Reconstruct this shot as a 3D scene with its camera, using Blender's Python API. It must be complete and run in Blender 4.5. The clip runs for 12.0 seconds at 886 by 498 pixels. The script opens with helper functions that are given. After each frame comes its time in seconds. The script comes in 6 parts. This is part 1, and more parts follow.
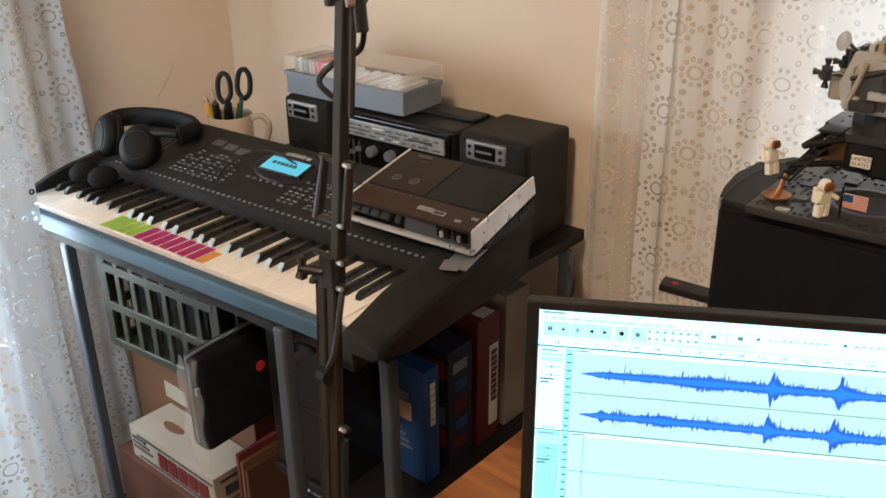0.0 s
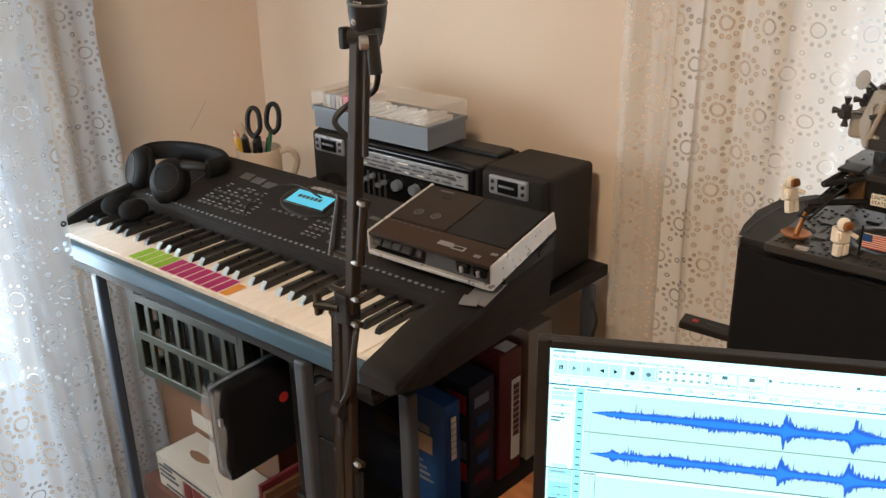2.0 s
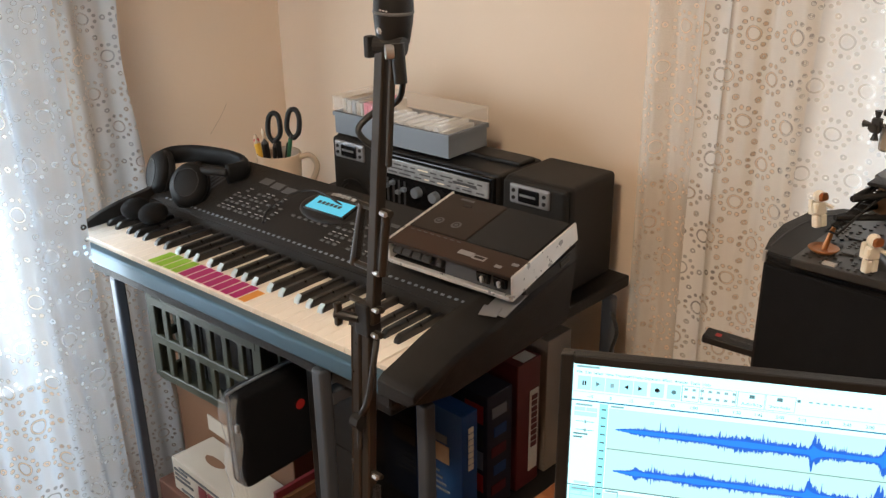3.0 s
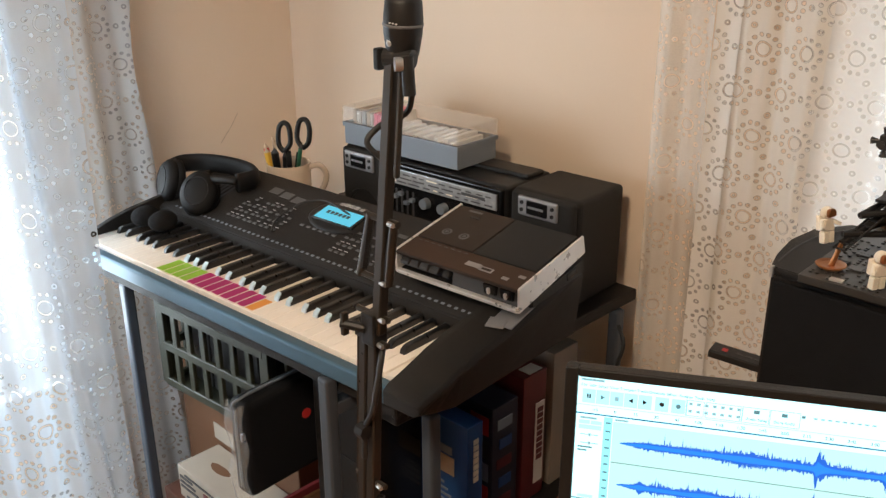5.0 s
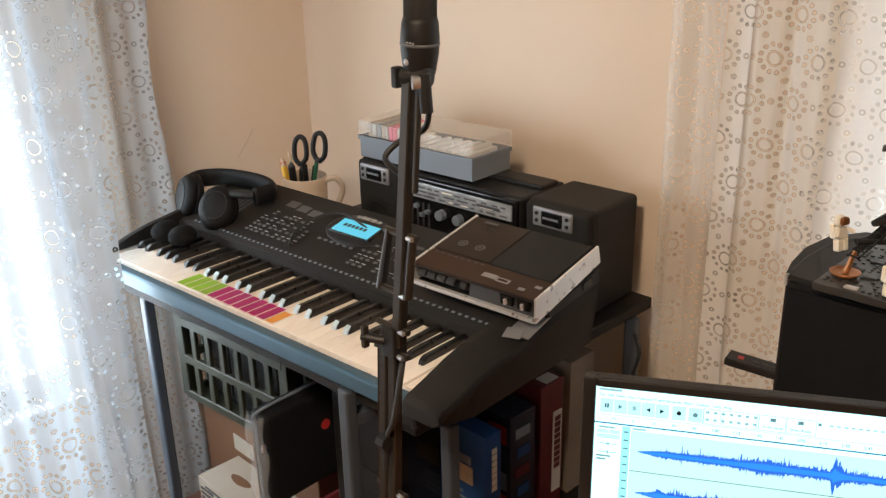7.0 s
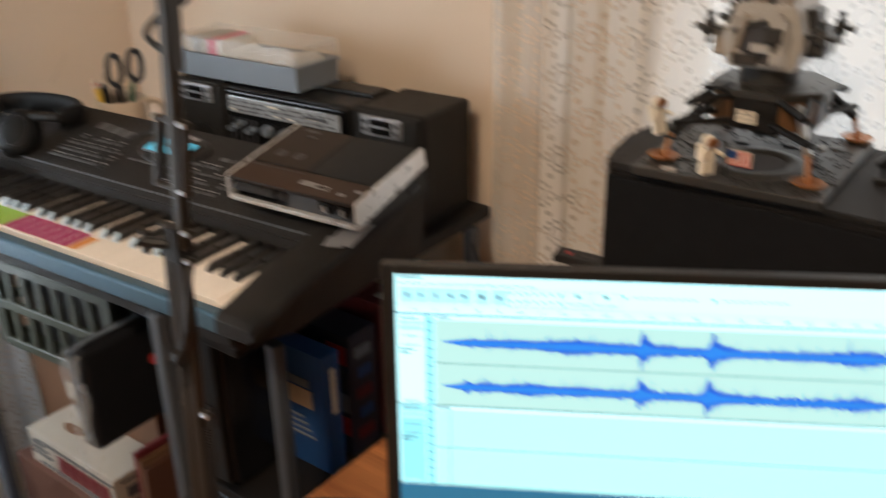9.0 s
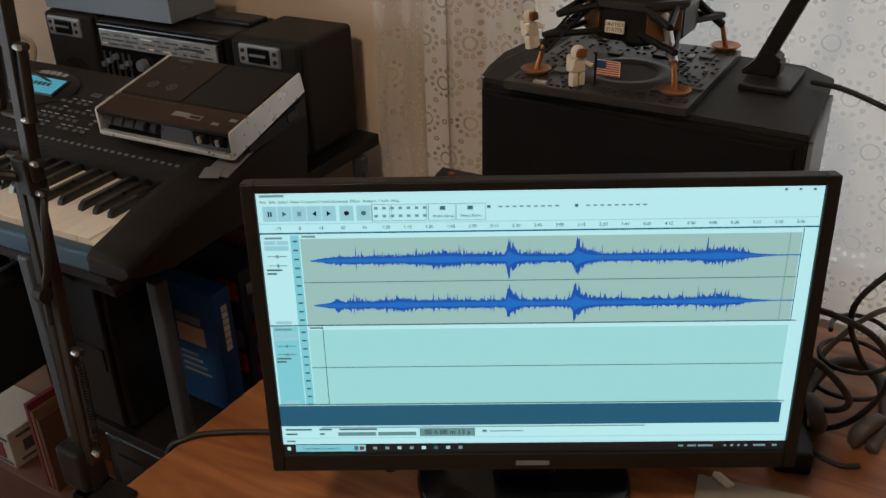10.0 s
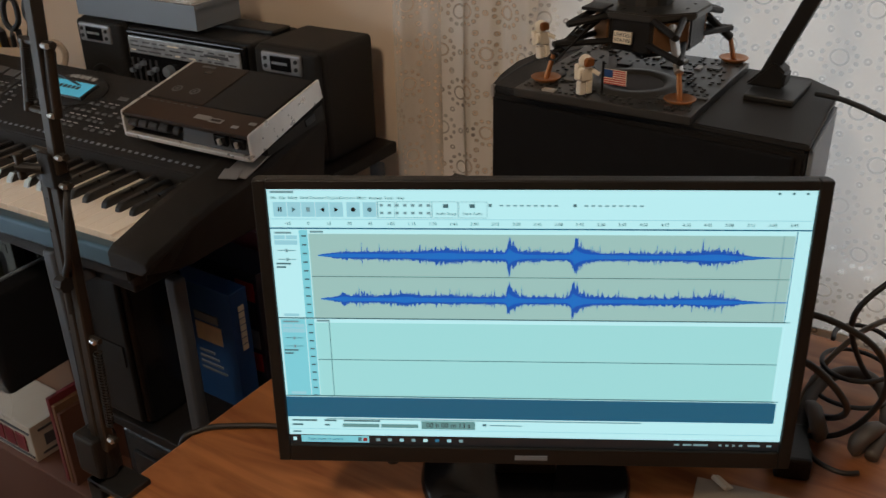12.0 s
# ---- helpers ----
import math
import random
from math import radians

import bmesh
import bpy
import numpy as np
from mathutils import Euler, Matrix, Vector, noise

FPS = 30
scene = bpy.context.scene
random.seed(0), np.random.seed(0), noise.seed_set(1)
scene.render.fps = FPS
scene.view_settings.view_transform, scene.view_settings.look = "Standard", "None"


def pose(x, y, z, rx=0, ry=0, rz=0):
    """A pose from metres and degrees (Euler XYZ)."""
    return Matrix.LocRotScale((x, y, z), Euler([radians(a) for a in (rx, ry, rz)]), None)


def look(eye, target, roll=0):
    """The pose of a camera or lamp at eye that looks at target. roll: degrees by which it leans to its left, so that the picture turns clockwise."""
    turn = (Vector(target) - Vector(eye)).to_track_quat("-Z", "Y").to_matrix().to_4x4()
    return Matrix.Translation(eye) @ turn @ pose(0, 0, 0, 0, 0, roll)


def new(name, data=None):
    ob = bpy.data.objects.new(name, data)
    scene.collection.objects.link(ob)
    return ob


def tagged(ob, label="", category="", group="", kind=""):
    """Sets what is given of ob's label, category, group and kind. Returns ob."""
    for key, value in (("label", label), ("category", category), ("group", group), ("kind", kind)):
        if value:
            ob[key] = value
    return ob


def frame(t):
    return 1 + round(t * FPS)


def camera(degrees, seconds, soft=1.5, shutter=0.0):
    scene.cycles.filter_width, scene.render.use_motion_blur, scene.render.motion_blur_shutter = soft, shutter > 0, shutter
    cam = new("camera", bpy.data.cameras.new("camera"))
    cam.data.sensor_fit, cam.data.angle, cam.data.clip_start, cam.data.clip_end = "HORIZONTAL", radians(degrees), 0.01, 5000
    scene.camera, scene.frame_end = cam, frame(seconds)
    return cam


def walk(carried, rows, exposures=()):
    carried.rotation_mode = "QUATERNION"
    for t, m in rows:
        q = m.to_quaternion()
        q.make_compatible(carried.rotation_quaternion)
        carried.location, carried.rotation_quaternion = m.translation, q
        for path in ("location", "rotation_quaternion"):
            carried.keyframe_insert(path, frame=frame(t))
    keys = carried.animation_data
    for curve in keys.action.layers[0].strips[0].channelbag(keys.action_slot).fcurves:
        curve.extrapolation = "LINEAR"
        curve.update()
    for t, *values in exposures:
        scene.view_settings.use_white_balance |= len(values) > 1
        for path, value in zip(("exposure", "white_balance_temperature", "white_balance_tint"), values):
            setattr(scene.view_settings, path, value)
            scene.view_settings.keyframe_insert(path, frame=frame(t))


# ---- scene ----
cam = camera(51.5, 12.0, soft=1.4, shutter=0.6)
PATH = [
    (0, (0.777, -0.719, 1.551), (-0.412, 0.657, 0.719), -0.7),
    (0.5, (0.794, -0.707, 1.554), (-0.41, 0.675, 0.752), -0.5),
    (1, (0.8, -0.706, 1.557), (-0.421, 0.664, 0.763), -0.9),
    (1.5, (0.798, -0.708, 1.56), (-0.445, 0.648, 0.775), -1.2),
    (2, (0.797, -0.708, 1.562), (-0.466, 0.637, 0.789), -1.2),
    (2.5, (0.788, -0.701, 1.562), (-0.494, 0.633, 0.801), -1.0),
    (3, (0.783, -0.703, 1.564), (-0.507, 0.621, 0.801), -0.8),
    (5, (0.787, -0.704, 1.566), (-0.523, 0.613, 0.825), -0.3),
    (5.5, (0.787, -0.71, 1.571), (-0.538, 0.596, 0.837), -0.8),
    (6, (0.791, -0.713, 1.572), (-0.539, 0.593, 0.849), -0.8),
    (6.5, (0.795, -0.717, 1.574), (-0.54, 0.587, 0.855), -1.2),
    (8.3, (0.787, -0.705, 1.58), (-0.548, 0.588, 0.84), -1.6),
    (8.5, (0.793, -0.69, 1.564), (-0.537, 0.607, 0.823), -1.9),
    (9, (0.822, -0.628, 1.495), (-0.289, 0.809, 0.657), -1.2),
    (9.5, (0.851, -0.608, 1.474), (-0.114, 0.883, 0.554), -2.1),
    (10, (0.861, -0.604, 1.47), (-0.073, 0.884, 0.513), -1.5),
    (10.5, (0.866, -0.606, 1.467), (-0.093, 0.857, 0.498), -1.1),
    (11, (0.868, -0.614, 1.471), (-0.116, 0.834, 0.504), -1.1),
    (11.5, (0.876, -0.614, 1.473), (-0.118, 0.832, 0.514), -1.1),
    (12, (0.896, -0.621, 1.468), (-0.093, 0.85, 0.544), -1.2),
]


# ---- exposure steps follow the clip's own camera ----
EXPOSE = [(0.0, -0.18), (5.0, -0.14), (6.5, -0.1), (8.3, 0.0), (8.5, 0.0), (9.0, -0.33), (9.5, -0.93), (10.0, -1.24), (12.0, -1.19)]
walk(cam, [(t, look(eye, target, roll)) for t, eye, target, roll in PATH], EXPOSE)

# ---- world and lights: overcast daylight through two windows ----
world = bpy.data.worlds.new("sky")
scene.world = world
world.use_nodes = True
wn = world.node_tree
sky = wn.nodes.new("ShaderNodeTexSky")
sky.sky_type = 'NISHITA'
sky.sun_disc = False
sky.sun_elevation = radians(40)
sky.sun_rotation = radians(250)
wn.links.new(sky.outputs[0], wn.nodes["Background"].inputs[0])
wn.nodes["Background"].inputs[1].default_value = 0.12


def area_light(name, m, sx, sy, power, color):
    d = bpy.data.lights.new(name, 'AREA')
    d.shape, d.size, d.size_y, d.energy, d.color = 'RECTANGLE', sx, sy, power, color
    ob = new(name, d)
    ob.matrix_world = m
    return ob


area_light("window_light_west", look((-1.16, -0.535, 0.96), (0, -0.535, 0.96)), 1.03, 0.80, 21, (0.8, 0.91, 1.0))
area_light("window_light_north", look((0.8, 0.9, 1.4), (0.8, -1, 1.3)), 1.05, 1.25, 7.5, (0.95, 0.98, 1.0))
area_light("ceiling_lamp_light", look((0.6, -1.25, 2.39), (0.6, -1.25, 0)), 0.26, 0.26, 46, (1.0, 0.79, 0.58))


# ---- materials ----
def nodes_of(name):
    m = bpy.data.materials.new(name)
    m.use_nodes = True
    nt = m.node_tree
    return m, nt, nt.nodes["Principled BSDF"]


def mat(name, col, rough=0.5, metal=0.0, var=0.15, scale=30.0, bump=0.1, fine=300.0, spec=0.5, rnd=0.0):
    """A painted, moulded or metal surface: colour with stains, grain and fine relief."""
    m, nt, b = nodes_of(name)
    tc = nt.nodes.new("ShaderNodeTexCoord")
    n1 = nt.nodes.new("ShaderNodeTexNoise")
    n1.inputs["Scale"].default_value = scale
    n1.inputs["Detail"].default_value = 5
    n2 = nt.nodes.new("ShaderNodeTexNoise")
    n2.inputs["Scale"].default_value = fine
    for n in (n1, n2):
        nt.links.new(tc.outputs["Object"], n.inputs["Vector"])
    mix = nt.nodes.new("ShaderNodeMix")
    mix.data_type = 'RGBA'
    mix.inputs[6].default_value = (*[c * (1 - var) for c in col], 1)
    mix.inputs[7].default_value = (*[min(1, c * (1 + var)) for c in col], 1)
    nt.links.new(n1.outputs[0], mix.inputs[0])
    out = mix.outputs[2]
    if rnd:
        oi = nt.nodes.new("ShaderNodeObjectInfo")
        hs = nt.nodes.new("ShaderNodeHueSaturation")
        mr = nt.nodes.new("ShaderNodeMapRange")
        mr.inputs[3].default_value, mr.inputs[4].default_value = 1 - rnd, 1 + rnd
        nt.links.new(oi.outputs["Random"], mr.inputs[0])
        nt.links.new(mr.outputs[0], hs.inputs["Value"])
        nt.links.new(out, hs.inputs["Color"])
        out = hs.outputs[0]
    nt.links.new(out, b.inputs["Base Color"])
    rr = nt.nodes.new("ShaderNodeMapRange")
    rr.inputs[3].default_value, rr.inputs[4].default_value = max(0.02, rough - 0.1), min(1, rough + 0.1)
    nt.links.new(n1.outputs[0], rr.inputs[0])
    nt.links.new(rr.outputs[0], b.inputs["Roughness"])
    b.inputs["Metallic"].default_value = metal
    b.inputs["Specular IOR Level"].default_value = spec
    if bump:
        bp = nt.nodes.new("ShaderNodeBump")
        bp.inputs["Strength"].default_value = bump
        bp.inputs["Distance"].default_value = 0.001
        nt.links.new(n2.outputs[0], bp.inputs["Height"])
        nt.links.new(bp.outputs[0], b.inputs["Normal"])
    return m


def wood(name, a, b_, rough=0.35, scale=1.0):
    m, nt, b = nodes_of(name)
    tc = nt.nodes.new("ShaderNodeTexCoord")
    mp = nt.nodes.new("ShaderNodeMapping")
    mp.inputs["Scale"].default_value = (3 * scale, 22 * scale, 20)
    mp.inputs["Rotation"].default_value = (0, 0, 0.55)
    nt.links.new(tc.outputs["Object"], mp.inputs[0])
    n = nt.nodes.new("ShaderNodeTexNoise")
    n.inputs["Scale"].default_value, n.inputs["Detail"].default_value, n.inputs["Distortion"].default_value = 1.6, 8, 1.2
    nt.links.new(mp.outputs[0], n.inputs["Vector"])
    n2 = nt.nodes.new("ShaderNodeTexNoise")
    n2.inputs["Scale"].default_value = 7
    nt.links.new(tc.outputs["Object"], n2.inputs["Vector"])
    r = nt.nodes.new("ShaderNodeValToRGB")
    r.color_ramp.elements[0].position, r.color_ramp.elements[1].position = 0.3, 0.7
    r.color_ramp.elements[0].color, r.color_ramp.elements[1].color = (*a, 1), (*b_, 1)
    nt.links.new(n.outputs[0], r.inputs[0])
    mx = nt.nodes.new("ShaderNodeMix")
    mx.data_type, mx.blend_type = 'RGBA', 'MULTIPLY'
    mx.inputs[0].default_value = 0.5
    nt.links.new(r.outputs[0], mx.inputs[6])
    nt.links.new(n2.outputs[0], mx.inputs[7])
    nt.links.new(mx.outputs[2], b.inputs["Base Color"])
    b.inputs["Roughness"].default_value = rough
    bp = nt.nodes.new("ShaderNodeBump")
    bp.inputs["Strength"].default_value, bp.inputs["Distance"].default_value = 0.15, 0.001
    nt.links.new(n.outputs[0], bp.inputs["Height"])
    nt.links.new(bp.outputs[0], b.inputs["Normal"])
    return m


def glow(name, col, strength):
    m, nt, b = nodes_of(name)
    b.inputs["Base Color"].default_value = (0.02, 0.02, 0.02, 1)
    b.inputs["Emission Color"].default_value = (*col, 1)
    b.inputs["Emission Strength"].default_value = strength
    b.inputs["Roughness"].default_value = 0.3
    return m


def clear(name, tint=(1, 1, 1), alpha=0.3, rough=0.08):
    """Thin clear plastic: mostly see-through with a glossy coat."""
    m, nt, b = nodes_of(name)
    b.inputs["Base Color"].default_value = (*tint, 1)
    b.inputs["Roughness"].default_value = rough
    b.inputs["Alpha"].default_value = alpha
    return m


def lace(name, cell, sheer, hole=0.92, through_mix=0.2, yarn=(0.8, 0.77, 0.72)):
    """White machine lace: rings of dots round a small ring, cut out of a sheer net."""
    m, nt, b = nodes_of(name)

    def math_node(op, *args):
        n = nt.nodes.new("ShaderNodeMath")
        n.operation = op
        for i, a in enumerate(args):
            if isinstance(a, (int, float)):
                n.inputs[i].default_value = a
            else:
                nt.links.new(a, n.inputs[i])
        return n.outputs[0]

    uv = nt.nodes.new("ShaderNodeTexCoord").outputs["UV"]
    wob = nt.nodes.new("ShaderNodeTexNoise")
    wob.inputs["Scale"].default_value = 14
    nt.links.new(uv, wob.inputs["Vector"])
    sep = nt.nodes.new("ShaderNodeSeparateXYZ")
    nt.links.new(uv, sep.inputs[0])
    w = math_node('MULTIPLY', math_node('SUBTRACT', wob.outputs[0], 0.5), 0.17)
    v = math_node('ADD', math_node('DIVIDE', sep.outputs[1], cell * 0.92), w)
    row = math_node('FLOOR', v)
    u = math_node('ADD', math_node('ADD', math_node('DIVIDE', sep.outputs[0], cell), w), math_node('MULTIPLY', math_node('MODULO', row, 2.0), 0.5))
    px = math_node('SUBTRACT', math_node('FRACT', u), 0.5)
    py = math_node('SUBTRACT', math_node('FRACT', v), 0.5)

    def length(a, c):
        return math_node('SQRT', math_node('ADD', math_node('MULTIPLY', a, a), math_node('MULTIPLY', c, c)))

    def below(x, lim, soft):
        n = nt.nodes.new("ShaderNodeMapRange")
        n.interpolation_type = 'SMOOTHSTEP'
        n.inputs[1].default_value, n.inputs[2].default_value = lim - soft, lim + soft
        n.inputs[3].default_value, n.inputs[4].default_value = 1, 0
        nt.links.new(x, n.inputs[0])
        return n.outputs[0]

    r = length(px, py)
    th = math_node('ARCTAN2', py, px)
    k = 12
    a = math_node('SUBTRACT', math_node('FRACT', math_node('MULTIPLY', th, k / (2 * math.pi))), 0.5)
    dx = math_node('MULTIPLY', a, 2 * math.pi / k * 0.315)
    dots = below(length(dx, math_node('SUBTRACT', r, 0.315)), 0.048, 0.013)
    ring = below(math_node('ABSOLUTE', math_node('SUBTRACT', r, 0.155)), 0.02, 0.01)
    core = below(r, 0.05, 0.02)
    # small crosses between the flowers
    qx = math_node('SUBTRACT', math_node('ABSOLUTE', px), 0.5)
    qy = py
    small = below(math_node('ABSOLUTE', math_node('SUBTRACT', length(qx, qy), 0.05)), 0.022, 0.01)
    qy2 = math_node('SUBTRACT', math_node('ABSOLUTE', py), 0.5)
    qx2 = math_node('SUBTRACT', math_node('ABSOLUTE', px), 0.25)
    small2 = below(math_node('ABSOLUTE', math_node('SUBTRACT', length(qx2, qy2), 0.045)), 0.022, 0.01)
    mask = math_node('MAXIMUM', math_node('MAXIMUM', dots, ring), math_node('MAXIMUM', small, math_node('MAXIMUM', small2, math_node('MULTIPLY', core, 0.0))))
    patch = nt.nodes.new("ShaderNodeTexNoise")
    patch.inputs["Scale"].default_value = 6
    nt.links.new(uv, patch.inputs["Vector"])
    weave = nt.nodes.new("ShaderNodeTexNoise")
    weave.inputs["Scale"].default_value = 420
    nt.links.new(uv, weave.inputs["Vector"])
    mask = math_node('MULTIPLY', mask, math_node('MINIMUM', 1.0, math_node('MAXIMUM', 0.5, math_node('ADD', -0.3, math_node('MULTIPLY', patch.outputs[0], 2.6)))))
    net = math_node('ADD', math_node('MULTIPLY', weave.outputs[0], sheer * 0.6), sheer * 0.7)
    see = math_node('ADD', math_node('MULTIPLY', mask, hole - sheer), net)
    nt.nodes.remove(b)
    dif = nt.nodes.new("ShaderNodeBsdfDiffuse")
    tra = nt.nodes.new("ShaderNodeBsdfTranslucent")
    tra.inputs[0].default_value = (*yarn, 1)
    dif.inputs[0].default_value = (*yarn, 1)
    m1 = nt.nodes.new("ShaderNodeMixShader")
    m1.inputs[0].default_value = through_mix
    nt.links.new(dif.outputs[0], m1.inputs[1])
    nt.links.new(tra.outputs[0], m1.inputs[2])
    trn = nt.nodes.new("ShaderNodeBsdfTransparent")
    m2 = nt.nodes.new("ShaderNodeMixShader")
    nt.links.new(see, m2.inputs[0])
    nt.links.new(m1.outputs[0], m2.inputs[1])
    nt.links.new(trn.outputs[0], m2.inputs[2])
    nt.links.new(m2.outputs[0], nt.nodes["Material Output"].inputs[0])
    return m


M_WALL = mat("peach_wall_paint", (0.85, 0.698, 0.55), 0.75, var=0.05, scale=3, bump=0.25, fine=160)
M_CEIL = mat("white_ceiling_paint", (0.8, 0.77, 0.72), 0.9, var=0.04, scale=4, bump=0.2, fine=120)
M_FLOOR = wood("brown_floor_boards", (0.16, 0.07, 0.03), (0.3, 0.15, 0.07), 0.45)
M_TRIM = mat("white_gloss_trim", (0.8, 0.79, 0.76), 0.35, var=0.04, bump=0.05)
M_BLACK = mat("black_plastic", (0.014, 0.0135, 0.0135), 0.42, var=0.25, scale=18, bump=0.25, fine=900, spec=0.3)
M_BLACK2 = mat("black_textured_plastic", (0.021, 0.0195, 0.0185), 0.55, var=0.2, scale=12, bump=0.4, fine=1400, spec=0.22)
M_GLOSSBLK = mat("glossy_black_plastic", (0.01, 0.01, 0.011), 0.15, var=0.2, scale=10, bump=0.02, spec=0.3)
M_VENEER = mat("black_vinyl_veneer", (0.014, 0.0125, 0.012), 0.45, var=0.3, scale=9, bump=0.3, fine=500, spec=0.25)
M_FOAM = mat("black_foam", (0.012, 0.012, 0.013), 0.95, var=0.3, scale=60, bump=1.0, fine=900, spec=0.1)
M_PAD = mat("soft_black_leatherette", (0.005, 0.005, 0.0055), 0.6, var=0.2, scale=30, bump=0.3, fine=600, spec=0.25)
# grey rail steel; blue reflected window and screen light is mixed into its colour
M_STEEL = mat("grey_steel_blue_reflection", (0.06, 0.125, 0.18), 0.35, 0.3, var=0.1, scale=15, bump=0.1)
M_LEG = mat("dark_grey_painted_steel", (0.07, 0.082, 0.1), 0.4, 0.2, var=0.12, scale=15, bump=0.1)
M_ARM = mat("brown_black_satin_metal", (0.05, 0.042, 0.034), 0.32, 0.6, var=0.15, scale=20, bump=0.05)
M_CHROME = mat("brushed_silver", (0.62, 0.62, 0.62), 0.3, 0.85, var=0.06, scale=20, bump=0.05)
M_PALEALU = mat("pale_brushed_aluminium", (0.8, 0.79, 0.77), 0.3, 0.6, var=0.07, scale=60, bump=0.04)
M_COPPERPLATE = mat("copper_brown_anodised_panel", (0.055, 0.030, 0.019), 0.42, 0.45, var=0.15, scale=40, bump=0.05, spec=0.4)
M_BUTTONBLK = mat("charcoal_key_plastic", (0.03, 0.028, 0.027), 0.45, var=0.15, scale=40, bump=0.05)
M_SILVER = mat("dull_silver_paint", (0.36, 0.36, 0.37), 0.45, 0.5, var=0.12, scale=40, bump=0.05)
# dark dial glass; its silvery reflection is painted as a pale mottled colour
M_DIAL = mat("dial_glass_pale_reflection", (0.5, 0.52, 0.54), 0.22, 0.4, var=0.6, scale=60, bump=0.03)
M_GREYPL = mat("grey_plastic", (0.19, 0.22, 0.26), 0.5, var=0.06, scale=12, bump=0.1)
M_WHITEKEY = mat("ivory_white_plastic", (0.92, 0.84, 0.745), 0.24, var=0.03, scale=15, bump=0.02, rnd=0.03)
M_BLACKKEY = mat("black_key_plastic", (0.012, 0.012, 0.013), 0.3, var=0.2, scale=40, bump=0.08)
M_BUTTON = mat("dark_grey_button_rubber", (0.1, 0.105, 0.11), 0.55, var=0.1)
M_PRINT = mat("pale_grey_print", (0.4, 0.4, 0.4), 0.6, var=0.1)
M_DARKPRINT = mat("dark_print", (0.05, 0.05, 0.055), 0.6, var=0.1)
# white plastic with the room's warm light tinted into its colour
M_WHITEPL = mat("warm_lit_white_plastic", (0.85, 0.77, 0.63), 0.3, var=0.04, bump=0.02)
M_PAPER = mat("white_paper", (0.78, 0.77, 0.74), 0.8, var=0.05, bump=0.1)
# white card darkened; its colour carries the shade under the table and beside the monitor
M_OFFWHITE = mat("shade_toned_off_white_card", (0.33, 0.285, 0.235), 0.7, var=0.12, scale=12, bump=0.15)
M_WOOD = wood("orange_brown_laminate_wood", (0.24, 0.07, 0.022), (0.62, 0.25, 0.09), 0.42, 0.75)
M_REDCARD = mat("reddish_brown_cardboard", (0.085, 0.03, 0.016), 0.8, var=0.15, scale=10, bump=0.25, fine=220)
M_CARD = mat("brown_cardboard", (0.13, 0.06, 0.028), 0.85, var=0.12, scale=14, bump=0.3, fine=220)
M_CRATE = mat("olive_grey_crate_plastic", (0.021, 0.024, 0.014), 0.5, var=0.15, scale=10, bump=0.15)
M_GOLD = mat("copper_gold_plastic", (0.4, 0.16, 0.055), 0.3, 0.6, var=0.1, bump=0.02)
M_LEMGREY = mat("dark_grey_toy_plastic", (0.04, 0.039, 0.037), 0.35, var=0.15, scale=25, bump=0.03, rnd=0.1)
M_LEMLIGHT = mat("light_grey_toy_plastic", (0.44, 0.42, 0.39), 0.35, var=0.1, scale=25, bump=0.03)
M_LEMTAN = mat("tan_toy_plastic", (0.36, 0.30, 0.23), 0.4, var=0.1, scale=25, bump=0.03)
M_BROWNGOLD = mat("brown_gold_foil_plastic", (0.22, 0.11, 0.05), 0.3, 0.4, var=0.2, scale=30, bump=0.1)
M_RED = mat("red_print", (0.5, 0.03, 0.03), 0.5, var=0.1)
M_PINK = mat("pink_card", (0.75, 0.08, 0.2), 0.6, var=0.08)
M_BLUEBOX = mat("blue_printed_card", (0.02, 0.075, 0.24), 0.35, var=0.3, scale=9, bump=0.05)
M_NAVYBOX = mat("navy_printed_card", (0.02, 0.022, 0.04), 0.35, var=0.4, scale=14, bump=0.05)
M_MAROON = mat("maroon_printed_card", (0.13, 0.02, 0.025), 0.35, var=0.3, scale=10, bump=0.05)
M_TAN = mat("tan_print", (0.55, 0.42, 0.3), 0.5, var=0.25, scale=40)
M_GREEN = mat("lime_green_sticker", (0.27, 0.5, 0.03), 0.5, var=0.06)
M_MAGENTA = mat("magenta_sticker", (0.4, 0.01, 0.13), 0.5, var=0.06)
M_ORANGE = mat("orange_sticker", (0.75, 0.3, 0.05), 0.5, var=0.06)
M_TIP = mat("pale_blue_tape", (0.55, 0.7, 0.8), 0.4, var=0.05)
M_MUG = mat("cream_glazed_ceramic", (0.74, 0.6, 0.46), 0.2, var=0.03, bump=0.02)
M_YELLOW = mat("yellow_pencil_paint", (0.7, 0.42, 0.05), 0.4, var=0.05)
M_GREENPEN = mat("green_pen_plastic", (0.03, 0.16, 0.08), 0.4, var=0.05)
M_CABLE = mat("black_rubber_cable", (0.015, 0.015, 0.015), 0.55, var=0.2, bump=0.05)
M_GREYCABLE = mat("grey_cable", (0.22, 0.21, 0.2), 0.5, var=0.1, bump=0.05)
M_HEADSET = mat("worn_grey_headset_plastic", (0.075, 0.066, 0.06), 0.5, var=0.15, scale=40, bump=0.1)
M_NYLON = mat("black_nylon_cloth", (0.008, 0.009, 0.012), 0.6, var=0.25, scale=40, bump=0.8, fine=1500, spec=0.25)
M_CLEAR = clear("clear_plastic_lid", (0.85, 0.82, 0.78), 0.16, 0.12)
